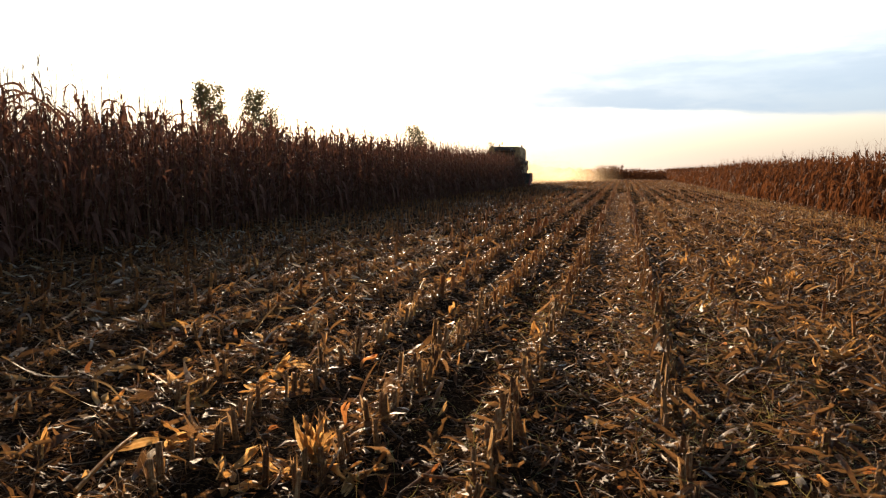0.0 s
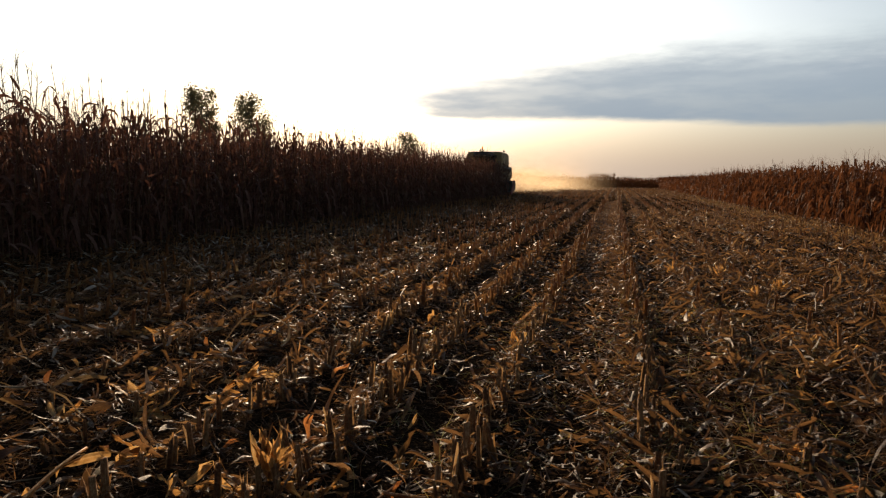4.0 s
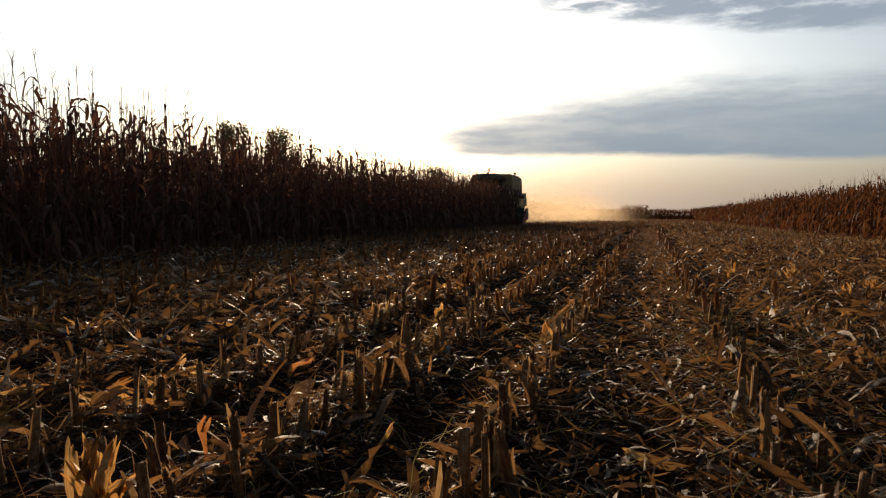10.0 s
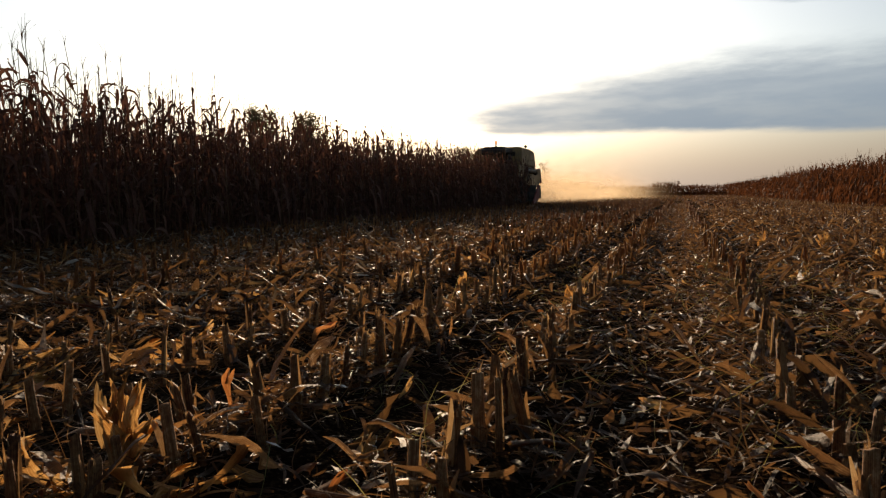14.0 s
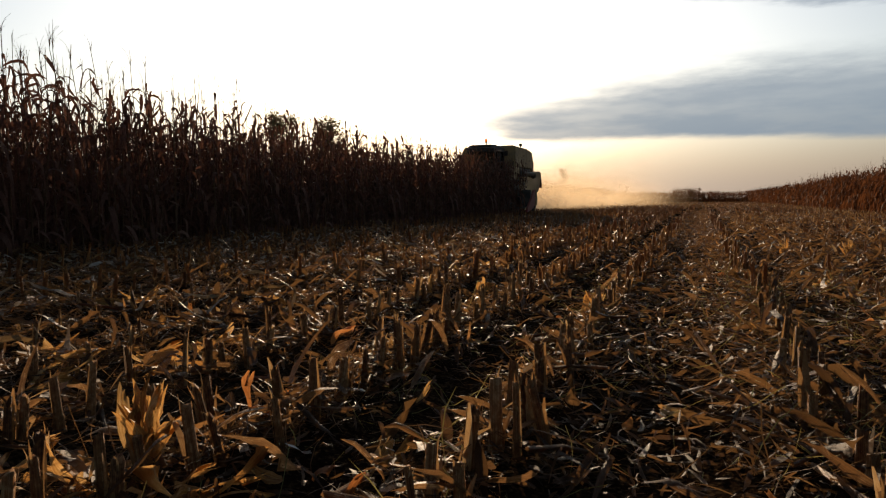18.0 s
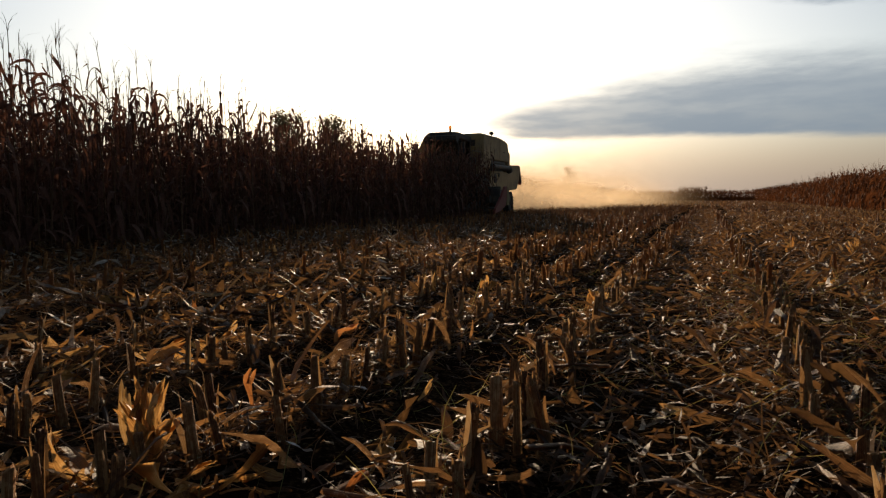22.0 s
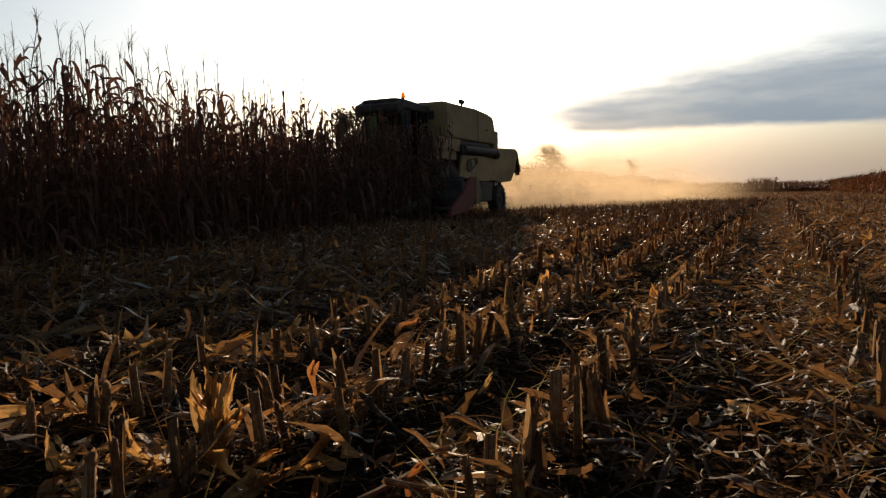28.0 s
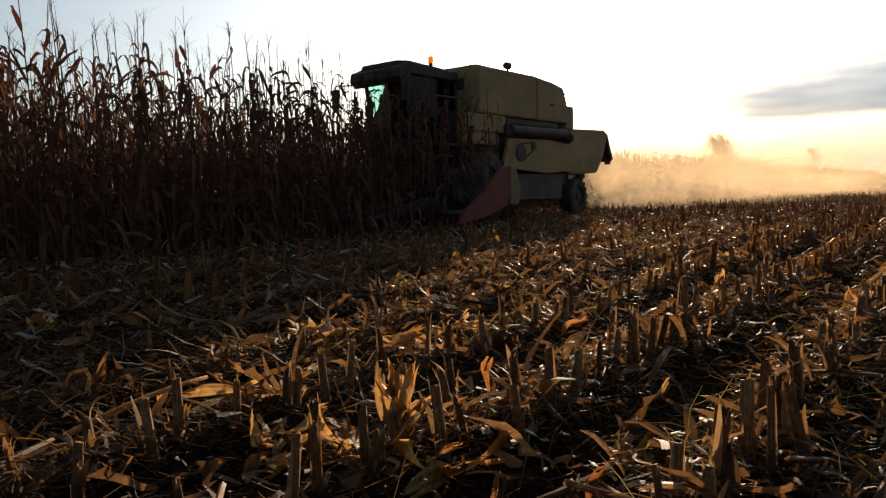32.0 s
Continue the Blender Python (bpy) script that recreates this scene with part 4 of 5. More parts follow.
def build_husks():
    """Husks torn off the ears: bunches of papery leaves, and single ones."""
    r = np.random.default_rng(35)
    leaves = [quad_mesh("husk_leaf", *husk_leaf(r, 0.10 + 0.09 * r.random(), 0.038 + 0.034 * r.random(), 0.1 + 0.8 * r.random())[:2], [HUSK], smooth=True) for _ in range(40)]
    slim = [quad_mesh("husk_leaf", *husk_leaf(r, 0.12 + 0.05 * r.random(), 0.022 + 0.018 * r.random(), 0.5 + 0.3 * r.random(), 0.45)[:2], [HUSK], smooth=True) for _ in range(16)]
    long = [quad_mesh("husk_leaf", *husk_leaf(r, 0.13 + 0.09 * r.random(), 0.020 + 0.022 * r.random(), 0.08 + 0.3 * r.random(), 0.6)[:2], [HUSK], smooth=True) for _ in range(24)]
    rusty = [quad_mesh("dead_leaf", *husk_leaf(r, 0.10 + 0.06 * r.random(), 0.036 + 0.02 * r.random(), 0.2 + 0.5 * r.random())[:2], [RUST], smooth=True) for _ in range(8)]
    # place, size, and how they lie: f an open fan on its base, l lying, t two or three leaves standing
    spots = [(-1.12, 2.95, 1.08, "f"), (-2.41, 2.72, 1.0, "t"), (-1.94, 3.04, 1.3, "l"), (-2.44, 3.79, 1.1, "l"), (-1.49, 2.78, 1.0, "l"), (-1.27, 2.86, 0.85, "l"), (-0.92, 2.88, 1.0, "l"), (1.5, 4.88, 1.05, "l"), (1.8, 8.71, 0.8, "f"),
             (1.71, 10.6, 0.8, "f"), (1.06, 3.77, 0.9, "l"), (1.79, 6.54, 1.0, "l"), (1.03, 7.3, 0.9, "l"), (-2.12, 4.43, 1.1, "l"), (-1.87, 3.89, 1.0, "l"), (-1.97, 4.23, 0.9, "l"), (0.44, 5.22, 0.8, "l"), (-1.80, 8.0, 1.1, "l"), (-1.66, 6.13, 0.9, "t"),
             (-2.25, 3.62, 0.9, "l"), (1.45, 7.6, 1.0, "l"), (2.2, 9.5, 0.8, "f"), (1.7, 5.6, 1.1, "l"), (0.75, 3.3, 0.9, "l"), (-2.75, 3.5, 0.9, "l"), (-0.66, 3.3, 0.6, "l"),
             (-3.3, 5.2, 1.0, "l"), (-2.4, 5.4, 1.0, "l"), (2.6, 6.6, 1.2, "l"), (-0.45, 5.6, 0.8, "t"), (-3.9, 6.8, 1.1, "l"), (3.1, 8.3, 1.2, "l"), (-4.6, 8.5, 1.1, "t")]
    spots += [(r.uniform(-5.5, 4.5), r.uniform(2.6, 11), 0.7 + 0.5 * r.random(), "ltl"[k % 3]) for k in range(12)]
    for x, y, big, lie in spots:
        bunch = new("husk_bunch")
        bunch.matrix_basis = pose(x, y, float(ground_height(x, y)) + 0.012, 0, 0, r.normal(0, 30) if lie == "f" else r.random() * 360) @ Matrix.Scale(big, 4)
        for k in range({"f": r.integers(16, 20), "l": r.integers(6, 11), "t": r.integers(3, 6)}[lie]):
            leaf = mesh_part("husk_leaf", (slim if lie == "f" else leaves if k % 2 == 0 else long)[r.integers(16)], bunch)
            if lie == "f":
                turn = (r.normal(0, 25), -50 - 80 * r.random(), r.normal(0, 25))
            elif lie == "t":
                turn = (r.normal(0, 20), -50 - 60 * r.random() if k < 3 else -5, r.random() * 360)
            else:
                turn = (r.normal(0, 40), 3 - 16 * r.random() ** 1.5, r.normal(0, 17) + 180 * (r.random() < 0.3))
            leaf.matrix_basis = pose(r.normal(0, 0.05 if lie == "l" else 0.025), r.normal(0, 0.03), 0.004 * k - (0.012 if lie == "l" else 0), *turn)
        tagged(bunch, "papery golden corn husks torn open on the ground", "corn husk", "husk bunches in the stubble")
    for k in range(110):
        x, y = r.uniform(-5, 3), 2.3 + 7.5 * r.random() ** 1.4
        ob = new("loose_husk", leaves[r.integers(len(leaves))])
        ob.matrix_basis = pose(x, y, float(ground_height(x, y)) + 0.02, r.normal(0, 40), r.normal(-6, 10), r.random() * 360) @ Matrix.Scale(0.4 + 0.32 * r.random(), 4)
        tagged(ob, "single dry tan corn husk lying in the stubble", "corn husk", "loose husks in the stubble")
    # rust-brown leaves, the marked ones standing on edge against the light
    stands = [(-1.19, 3.45, 0.95, -62), (-0.60, 2.98, 0.8, -58), (-0.77, 2.82, 0.75, -35), (-1.55, 4.6, 1.0, -60), (0.46, 5.25, 1.0, -12)]
    stands += [(r.uniform(-4.5, 3.5), 2.6 + 6 * r.random() ** 1.3, 0.45 + 0.35 * r.random(), r.normal(-12, 14)) for _ in range(85)]
    for k, (x, y, big, tip) in enumerate(stands):
        ob = new("dead_leaf", rusty[k % len(rusty)])
        ob.matrix_basis = pose(x, y, float(ground_height(x, y)) + 0.02, r.normal(0, 30), tip, r.normal(0, 25) if k < 5 else r.random() * 360) @ Matrix.Scale(big, 4)
        tagged(ob, "rust-brown dead corn leaf among the stubble", "corn leaf", "rust-brown leaves in the stubble")


def build_fallen_stalk(x, y, turn, length):
    """A whole stalk that was knocked over, with torn leaf along it."""
    r = np.random.default_rng(int(abs(x) * 100))
    root = new("fallen_stalk")
    s = np.linspace(0, length, 7)
    path = np.stack([0.02 * np.sin(s * 5), 0 * s, s], 1)
    v, q, _ = tube(path, np.interp(s, [0, length], [0.011, 0.007]), 6)
    mesh_part("stalk", quad_mesh("stalk", np.column_stack([v[:, 2], v[:, 1], v[:, 0] + 0.02, v[:, 3:]]), q, [HUSK]), root)
    for k in range(4):
        a = leaf_pieces(r, np.array([length * (0.2 + 0.2 * k), 0, 0.03]), r.normal(0, 0.8), 0.2, 0.028, 0.07 * r.random(), 0.08, 4)
        mesh_part("leaf", quad_mesh("leaf", a[0], a[1], [HUSK]), root)
    root.matrix_basis = pose(x, y, float(ground_height(x, y)) + 0.05, 0, -2, turn)
    tagged(root, "pale broken corn stalk lying across the rows", "corn stalk")


def build_scraps():
    """Pale torn scraps that catch the light."""
    r = np.random.default_rng(36)
    shapes = [quad_mesh("scrap", *shard_arrays(r, 0.12, 0.035, 5)[:2], [WHITE_HUSK]) for _ in range(5)]
    for k, (x, y) in enumerate([(0.352, 3.83), (-3.74, 3.43), (-0.99, 3.74), (-0.88, 3.23), (-0.71, 3.42), (-0.2, 4.9), (-1.24, 7.38)]):
        ob = new("husk_scrap", shapes[k % 5])
        ob.matrix_basis = pose(x, y, float(ground_height(x, y)) + 0.03, 15, -20, 40 + 70 * k) @ Matrix.Scale(0.62, 4)
        tagged(ob, "bleached white scrap of corn husk", "corn husk", "white scraps in the stubble")


def build_grass():
    """Small tufts of grass that came up between the right rows."""
    r = np.random.default_rng(38)
    for x, y in [(0.62, 2.82), (0.70, 3.05), (0.86, 3.0), (0.72, 3.45), (0.55, 3.6), (0.95, 4.1), (1.45, 5.2), (1.7, 6.0), (2.3, 6.8)]:
        blades = []
        for k in range(14):
            length = 0.06 + 0.12 * r.random()
            blades.append(leaf_pieces(r, np.array([r.normal(0, 0.02), r.normal(0, 0.02), 0.0]), r.random() * 6.28, length, 0.003 + 0.003 * r.random(), length * 0.9, length * (0.2 + 0.4 * r.random()), 4))
        v, q, _ = joined(blades)
        ob = new("grass_tuft", quad_mesh("grass_tuft", v, q, [GRASS], smooth=True))
        ob.location = (x, y, float(ground_height(x, y)))
        tagged(ob, "thin yellow-green grass tuft among the stubble", "grass", "grass tufts in the stubble")


WHITE_HUSK = dry_plant("bleached_husk", [(0.2, (0.45, 0.42, 0.36)), (0.8, (0.72, 0.70, 0.66))], 0.2, 30.0, False)


# ---------------------------------------------------------------- trees
def build_tree(x, y, tall, wide, seed, label, leaves=2600, trunk_share=0.16, sparse=1.0, leaf=0.33):
    r = np.random.default_rng(seed)
    root = new("tree")
    z = np.linspace(0, tall * 0.93, 9)
    wob = np.cumsum(r.normal(0, 0.10, (9, 2)), 0)
    path = np.stack([wob[:, 0], wob[:, 1], z], 1)
    wood = [tube(path, np.interp(z, [0, tall], [tall * 0.018, 0.03]), 6)]
    centres, sizes = [], []
    for k in range(44):
        h = tall * (trunk_share + (0.97 - trunk_share) * (k + r.random()) / 44)
        b = r.random() * 6.28
        share = (h / tall - trunk_share) / (1 - trunk_share)
        reach = wide * 0.5 * (0.25 + 0.75 * math.sqrt(max(0.0, 1 - ((share - 0.55) / 0.56) ** 2))) * (0.72 + 0.36 * r.random())
        start = np.array([np.interp(h, z, path[:, 0]), np.interp(h, z, path[:, 1]), h * 0.93])
        end = start + np.array([math.cos(b) * reach, math.sin(b) * reach, reach * (0.5 + 0.5 * r.random())])
        end[2] = min(end[2], tall * 0.97)
        s = np.linspace(0, 1, 4)[:, None]
        wood.append(tube(start * (1 - s) + end * s, [0.07, 0.05, 0.035, 0.02], 4))
        for f in (0.55, 0.8, 1.0):
            centres.append(start * (1 - f) + end * f)
            sizes.append(wide * (0.075 + 0.05 * r.random()))
    v, q, s = joined(wood)
    mesh_part("trunk", quad_mesh("trunk", v, q, [BARK]), root)
    centres, sizes = np.array(centres), np.array(sizes)
    pick = r.integers(len(centres), size=int(leaves * sparse))
    at = centres[pick] + r.normal(0, 1, (len(pick), 3)) * sizes[pick][:, None] * np.array([1, 1, 1.15])
    a, b = r.normal(0, 1, (len(pick), 3)), r.normal(0, 1, (len(pick), 3))
    a /= np.linalg.norm(a, axis=1)[:, None]
    b -= (a * b).sum(1)[:, None] * a
    b /= np.linalg.norm(b, axis=1)[:, None]
    size = leaf * (0.6 + 0.8 * r.random(len(pick)))[:, None]
    corners = np.stack([at - a * size * 0.5, at + b * size * 0.28, at + a * size * 0.5, at - b * size * 0.28], 1)
    mesh_part("crown", quad_mesh("crown", corners.reshape(-1, 3), np.arange(len(pick) * 4).reshape(-1, 4), [TREE_LEAF]), root)
    root.location = (x, y, 0)
    return tagged(root, label, "tree")


def polar(left, far):
    return -math.sin(radians(left)) * far, math.cos(radians(left)) * far


build_tree(*polar(32.7, 130), 16.5, 5.7, 71, "tall dark poplar standing alone behind the corn", 12500, leaf=0.31)
build_tree(*polar(28.9, 130), 15.3, 6.5, 72, "broad leafy tree with gaps behind the corn", 11000, leaf=0.31)
build_tree(*polar(16.6, 230), 15.2, 9.5, 73, "round tree in the haze beyond the field", 5200, leaf=0.42)
build_tree(*polar(10.4, 210), 10.4, 3.6, 74, "thin young tree with sparse leaves far off", 420, leaf=0.35)


# ---------------------------------------------------------------- the combine harvester
def build_wheel(name, parent, x, y, radius, width, lugs):
    """A lugged tyre on a dished rim, turning about x."""
    hub = new(name)
    hub.parent, hub.location = parent, (x, y, radius - 0.02)
    bm = bmesh.new()
    outline = [(radius * 0.56, -0.46), (radius * 0.80, -0.5), (radius * 0.93, -0.44), (radius * 0.96, 0.0), (radius * 0.93, 0.44), (radius * 0.80, 0.5), (radius * 0.56, 0.46)]
    rings = []
    for k in range(36):
        a = k * math.tau / 36
        rings.append([bm.verts.new((w * width, math.cos(a) * d, math.sin(a) * d)) for d, w in outline])
    for k in range(36):
        for j in range(len(outline) - 1):
            bm.faces.new((rings[k][j], rings[k][j + 1], rings[(k + 1) % 36][j + 1], rings[(k + 1) % 36][j]))
    tyre = part("tyre", bm, RUBBER, hub, "black lugged tyre caked with dust")
    lug = bmesh.new()
    for k in range(lugs):
        for side in (-1, 1):
            a = (k + 0.5 * (side > 0)) * math.tau / lugs
            b = block(-0.25 * width, 0.25 * width, -0.03, 0.03, -0.04, 0.045, 0)
            bmesh.ops.transform(b, verts=b.verts[:], matrix=Matrix.Rotation(a, 4, "X") @ Matrix.Translation((side * 0.24 * width, 0, radius * 0.96)) @ Matrix.Rotation(side * 0.6, 4, "Z"))
            me = bpy.data.meshes.new("scrap")
            b.to_mesh(me), b.free()
            lug.from_mesh(me)
            bpy.data.meshes.remove(me)
    part("tread", lug, RUBBER, tyre)
    rim = merged(rod((-0.3 * width, 0, 0), (0.34 * width, 0, 0), radius * 0.57, 28), rod((0.34 * width, 0, 0), (0.46 * width, 0, 0), radius * 0.2, 16))
    part("rim", rim, DARK, hub, "dust-caked steel rim")
    return hub


def build_combine():
    m = new("combine_harvester")
    # chassis and inner machinery
    part("chassis", merged(block(-1.15, 1.15, -0.3, 4.6, 0.85, 2.5, 0.04), block(-0.9, 0.9, 4.3, 5.1, 0.42, 1.15, 0.04), block(-1.3, 1.3, 0.15, 0.6, 0.6, 0.95, 0.03)), DARK, m, "dark threshing body behind the side panels")
    part("rear_axle", rod((-1.2, 4.95, 0.5), (1.2, 4.95, 0.5), 0.09), DARK, m)
    part("front_axle", rod((-1.3, 0.3, 0.83), (1.3, 0.3, 0.83), 0.13), DARK, m)
    # grain tank with a sloped hopper and a rim
    body = profile([(0.08, 2.45), (0.08, 3.5), (2.55, 3.52), (2.55, 2.45)], -1.85, 1.46, 0.05)
    for v in body.verts:      # the far side slopes in towards the rim
        v.co.x += 0.55 * max(0.0, v.co.z - 3.05) / 0.45 if v.co.x < -1 else 0.0
    tank = part("grain_tank", body, YELLOW, m, "dusty mustard yellow grain tank")
    part("tank_lid", block(-1.2, 1.3, 0.2, 2.4, 3.51, 3.55, 0.02), DARK, tank)
    part("tank_window", block(0.75, 1.05, 0.055, 0.085, 3.0, 3.26, 0.01), BLACK, tank)
    part("rim_rail", merged(rod((1.43, 0.1, 3.47), (1.43, 2.5, 3.49), 0.025), rod((-1.26, 0.1, 3.5), (-1.26, 2.5, 3.5), 0.025)), GREY, tank)
    hood = part("engine_hood", profile([(2.57, 2.45), (2.57, 3.52), (3.4, 3.46), (3.95, 3.38), (4.15, 2.95), (4.15, 2.45)], -1.7, 1.45, 0.06), YELLOW, m, "sloping yellow engine hood")
    part("seam", block(1.428, 1.445, 0.2, 4.1, 2.72, 2.75, 0.005, 1), DARK, hood)
    part("hood_handle", block(1.43, 1.47, 3.2, 3.4, 2.86, 2.9, 0.008, 1), BLACK, hood)
    for k in range(5):
        part("vent_slat", block(1.425, 1.445, 3.62, 4.1, 2.8 + 0.1 * k, 2.83 + 0.1 * k, 0.006, 1), DARK, hood)
    part("air_intake", merged(block(-0.9, 0.9, 4.2, 4.62, 2.3, 2.96, 0.04), block(0.85, 1.38, 4.2, 4.62, 2.3, 2.94, 0.04)), YELLOW, m, "yellow radiator housing at the rear of the engine")
    # side panels
    part("side_panel", profile([(-0.5, 2.05), (-0.5, 2.44), (1.15, 2.44), (1.15, 2.05)], 1.34, 1.44, 0.015), YELLOW, m)
    part("belt_guard", block(1.2, 1.40, 1.25, 3.7, 2.3, 2.43, 0.02), DARK, m, "dark recess over the drive belts")
    part("side_panel", profile([(1.0, 1.25), (1.25, 1.95), (3.2, 1.98), (4.2, 1.9), (4.2, 1.2), (3.1, 1.12)], 1.36, 1.45, 0.02), YELLOW, m)
    part("side_panel", profile([(1.5, 0.48), (1.35, 1.1), (4.0, 1.12), (3.85, 0.46)], 1.30, 1.40, 0.02), DARK, m)
    part("side_panel", profile([(-0.6, 1.75), (-0.55, 2.44), (0.9, 2.44), (0.9, 1.78)], 1.30, 1.40, 0.02), YELLOW, m)
    part("side_panel", profile([(-0.6, 1.2), (-0.6, 2.44), (4.2, 2.44), (4.2, 1.2)], -1.42, -1.34, 0.02), YELLOW, m)
    pulley = part("pulley", rod((1.38, 1.75, 1.62), (1.49, 1.75, 1.62), 0.2, 24), DARK, m)
    part("pulley", rod((1.38, 2.35, 1.8), (1.49, 2.35, 1.8), 0.09, 20), DARK, m)
    part("belt", merged(rod((1.46, 1.7, 1.82), (1.46, 2.33, 1.89), 0.014), rod((1.46, 1.82, 1.43), (1.46, 2.38, 1.71), 0.014)), RUBBER, pulley)
    auger = part("unloading_auger", merged(rod((1.52, 1.2, 2.14), (1.5, 3.95, 2.16), 0.12, 20), rod((1.2, 1.2, 2.14), (1.52, 1.2, 2.14), 0.16, 16)), DARK, m, "dark unloading auger tube folded along the side")
    part("spout", rod((1.5, 3.9, 2.16), (1.5, 4.1, 2.04), 0.14, 16, 0.15), RUBBER, auger)
    # straw hood at the rear
    straw = part("straw_hood", profile([(4.1, 1.2), (4.15, 2.34), (6.62, 2.42), (6.84, 2.3), (6.5, 1.6), (6.1, 1.17), (4.7, 1.1)], -1.34, 1.34, 0.05), YELLOW, m, "yellow straw hood hanging over the rear axle")
    part("tail_flap", profile([(6.74, 2.38), (6.9, 2.33), (7.26, 1.58), (7.12, 1.50)], -1.3, 1.3, 0.012), BLACK, straw, "black rubber tail flap")
    part("tail_light", merged(block(1.2, 1.36, 6.86, 6.96, 1.42, 1.54, 0.01), rod((1.28, 6.6, 1.7), (1.28, 6.92, 1.48), 0.02)), RED, straw)
    for x in (-0.5, 0.5):
        part("spreader", rod((x, 6.2, 1.0), (x, 6.2, 1.2), 0.35, 20), DARK, straw)
    part("side_marker", profile([(4.55, 0.98), (4.6, 1.22), (4.95, 1.17), (4.9, 1.02)], 1.2, 1.23, 0.01), WHITE, m, "pale dusty plate above the rear wheel")
    # cab, built about its own middle and then set beside the tank
    first = set(bpy.data.objects)
    cab = part("cab", merged(profile([(-1.75, 1.45), (-1.85, 1.85), (-0.1, 1.85), (-0.1, 1.45)], -0.78, 0.78, 0.03), block(-0.78, 0.78, -0.3, -0.1, 1.8, 3.3, 0.03)), DARK, m, "dark cab floor and rear wall")
    roof = bmesh.new()
    plan = [(-0.66, -2.14), (0.6, -2.14), (0.86, -1.9), (0.86, -0.05), (-1.0, -0.05), (-1.0, -1.85)]
    low, high = [roof.verts.new((x, y, 3.18)) for x, y in plan], [roof.verts.new((x * 0.93, y * 0.96, 3.44 + (0.03 if y < -1 else -0.03))) for x, y in plan]
    roof.faces.new(low[::-1]), roof.faces.new(high)
    for i in range(6):
        roof.faces.new((low[i], low[(i + 1) % 6], high[(i + 1) % 6], high[i]))
    bmesh.ops.bevel(roof, geom=roof.edges[:], offset=0.05, segments=2, affect="EDGES", profile=0.5)
    roof_ob = part("cab_roof", roof, BLACK, cab, "dark cab roof with a sun visor")
    part("visor", profile([(-2.1, 2.98), (-2.25, 3.10), (-2.22, 3.28), (-1.9, 3.42), (-1.85, 3.14)], -0.86, 0.86, 0.02), BLACK, roof_ob)
    for x in (-0.45, 0.0, 0.45):
        part("work_light", block(x - 0.09, x + 0.09, -2.28, -2.21, 3.12, 3.22, 0.015), BLACK, roof_ob)
    part("antenna", rod((0.35, -1.55, 3.4), (0.35, -1.55, 3.78), 0.013, 6, 0.006), BLACK, roof_ob)
    for x in (0.76, -0.76):
        part("pillar", rod((x, -1.58, 1.8), (x, -1.86, 3.22), 0.05, 8), BLACK, cab)
        part("pillar", rod((x, -0.25, 1.8), (x, -0.25, 3.22), 0.05, 8), BLACK, cab)
        part("pillar", rod((x, -0.95, 1.8), (x, -0.95, 3.22), 0.035, 8), BLACK, cab)
    front = bmesh.new()
    for a, b in (((-0.74, 0.16), (0, 0)), ((0, 0), (0.74, 0.16))):
        pa = [front.verts.new((x, y + dy, z)) for (x, dy), z, y in ((a, 1.8, -1.76), (b, 1.8, -1.76), (b, 3.2, -2.04), (a, 3.2, -2.04))]
        front.faces.new(pa)
    bmesh.ops.solidify(front, geom=front.faces[:], thickness=0.012)
    screen = part("windscreen", front, CAB_GLASS, cab, "green tinted windscreen")
    part("wiper", merged(rod((0.1, -2.08, 3.12), (0.35, -1.95, 2.5), 0.012, 6), rod((0.05, -2.06, 3.16), (0.14, -2.1, 3.1), 0.025, 8)), BLACK, screen)
    part("side_window", profile([(-1.56, 1.86), (-1.82, 3.17), (-0.3, 3.17), (-0.3, 1.86)], 0.759, 0.771, 0), SIDE_GLASS, cab, "dark tinted side window")
    part("side_window", profile([(-1.56, 1.86), (-1.82, 3.17), (-1.12, 3.17), (-1.12, 1.86)], -0.771, -0.759, 0), CAB_GLASS, cab, "green tinted side window")
    part("side_wall", block(-0.79, -0.75, -1.12, -0.28, 1.8, 3.2, 0.01), BLACK, cab)
    part("door_handle", rod((0.79, -0.42, 2.2), (0.79, -0.42, 2.42), 0.016, 8), BLACK, cab)
    part("seat", merged(block(-0.25, 0.25, -0.95, -0.5, 1.85, 2.25, 0.05), block(-0.24, 0.24, -0.55, -0.42, 2.2, 2.95, 0.05)), BLACK, cab)
    part("steering_column", merged(rod((0, -1.5, 1.85), (0, -1.3, 2.4), 0.05), rod((0, -1.33, 2.38), (0, -1.27, 2.42), 0.2, 20)), BLACK, cab)
    for x in (0.95, -0.95):
        mirror = part("mirror", block(x + (0.16 if x > 0 else -0.4), x + (0.4 if x > 0 else -0.16), -2.42, -2.36, 2.55, 2.98, 0.02), BLACK, cab, "black wing mirror on an arm")
        part("mirror_arm", merged(rod((x * 0.8, -1.9, 3.1), (x + (0.28 if x > 0 else -0.28), -2.38, 3.05), 0.015, 8), rod((x + (0.28 if x > 0 else -0.28), -2.38, 3.05), (x + (0.28 if x > 0 else -0.28), -2.38, 2.9), 0.015, 8)), BLACK, mirror)
    seat_at = Matrix.Translation((0.2, 0.28, 0)) @ Matrix.Diagonal((0.82, 1, 1, 1))
    for ob in set(bpy.data.objects) - first:
        ob.data.transform(seat_at)
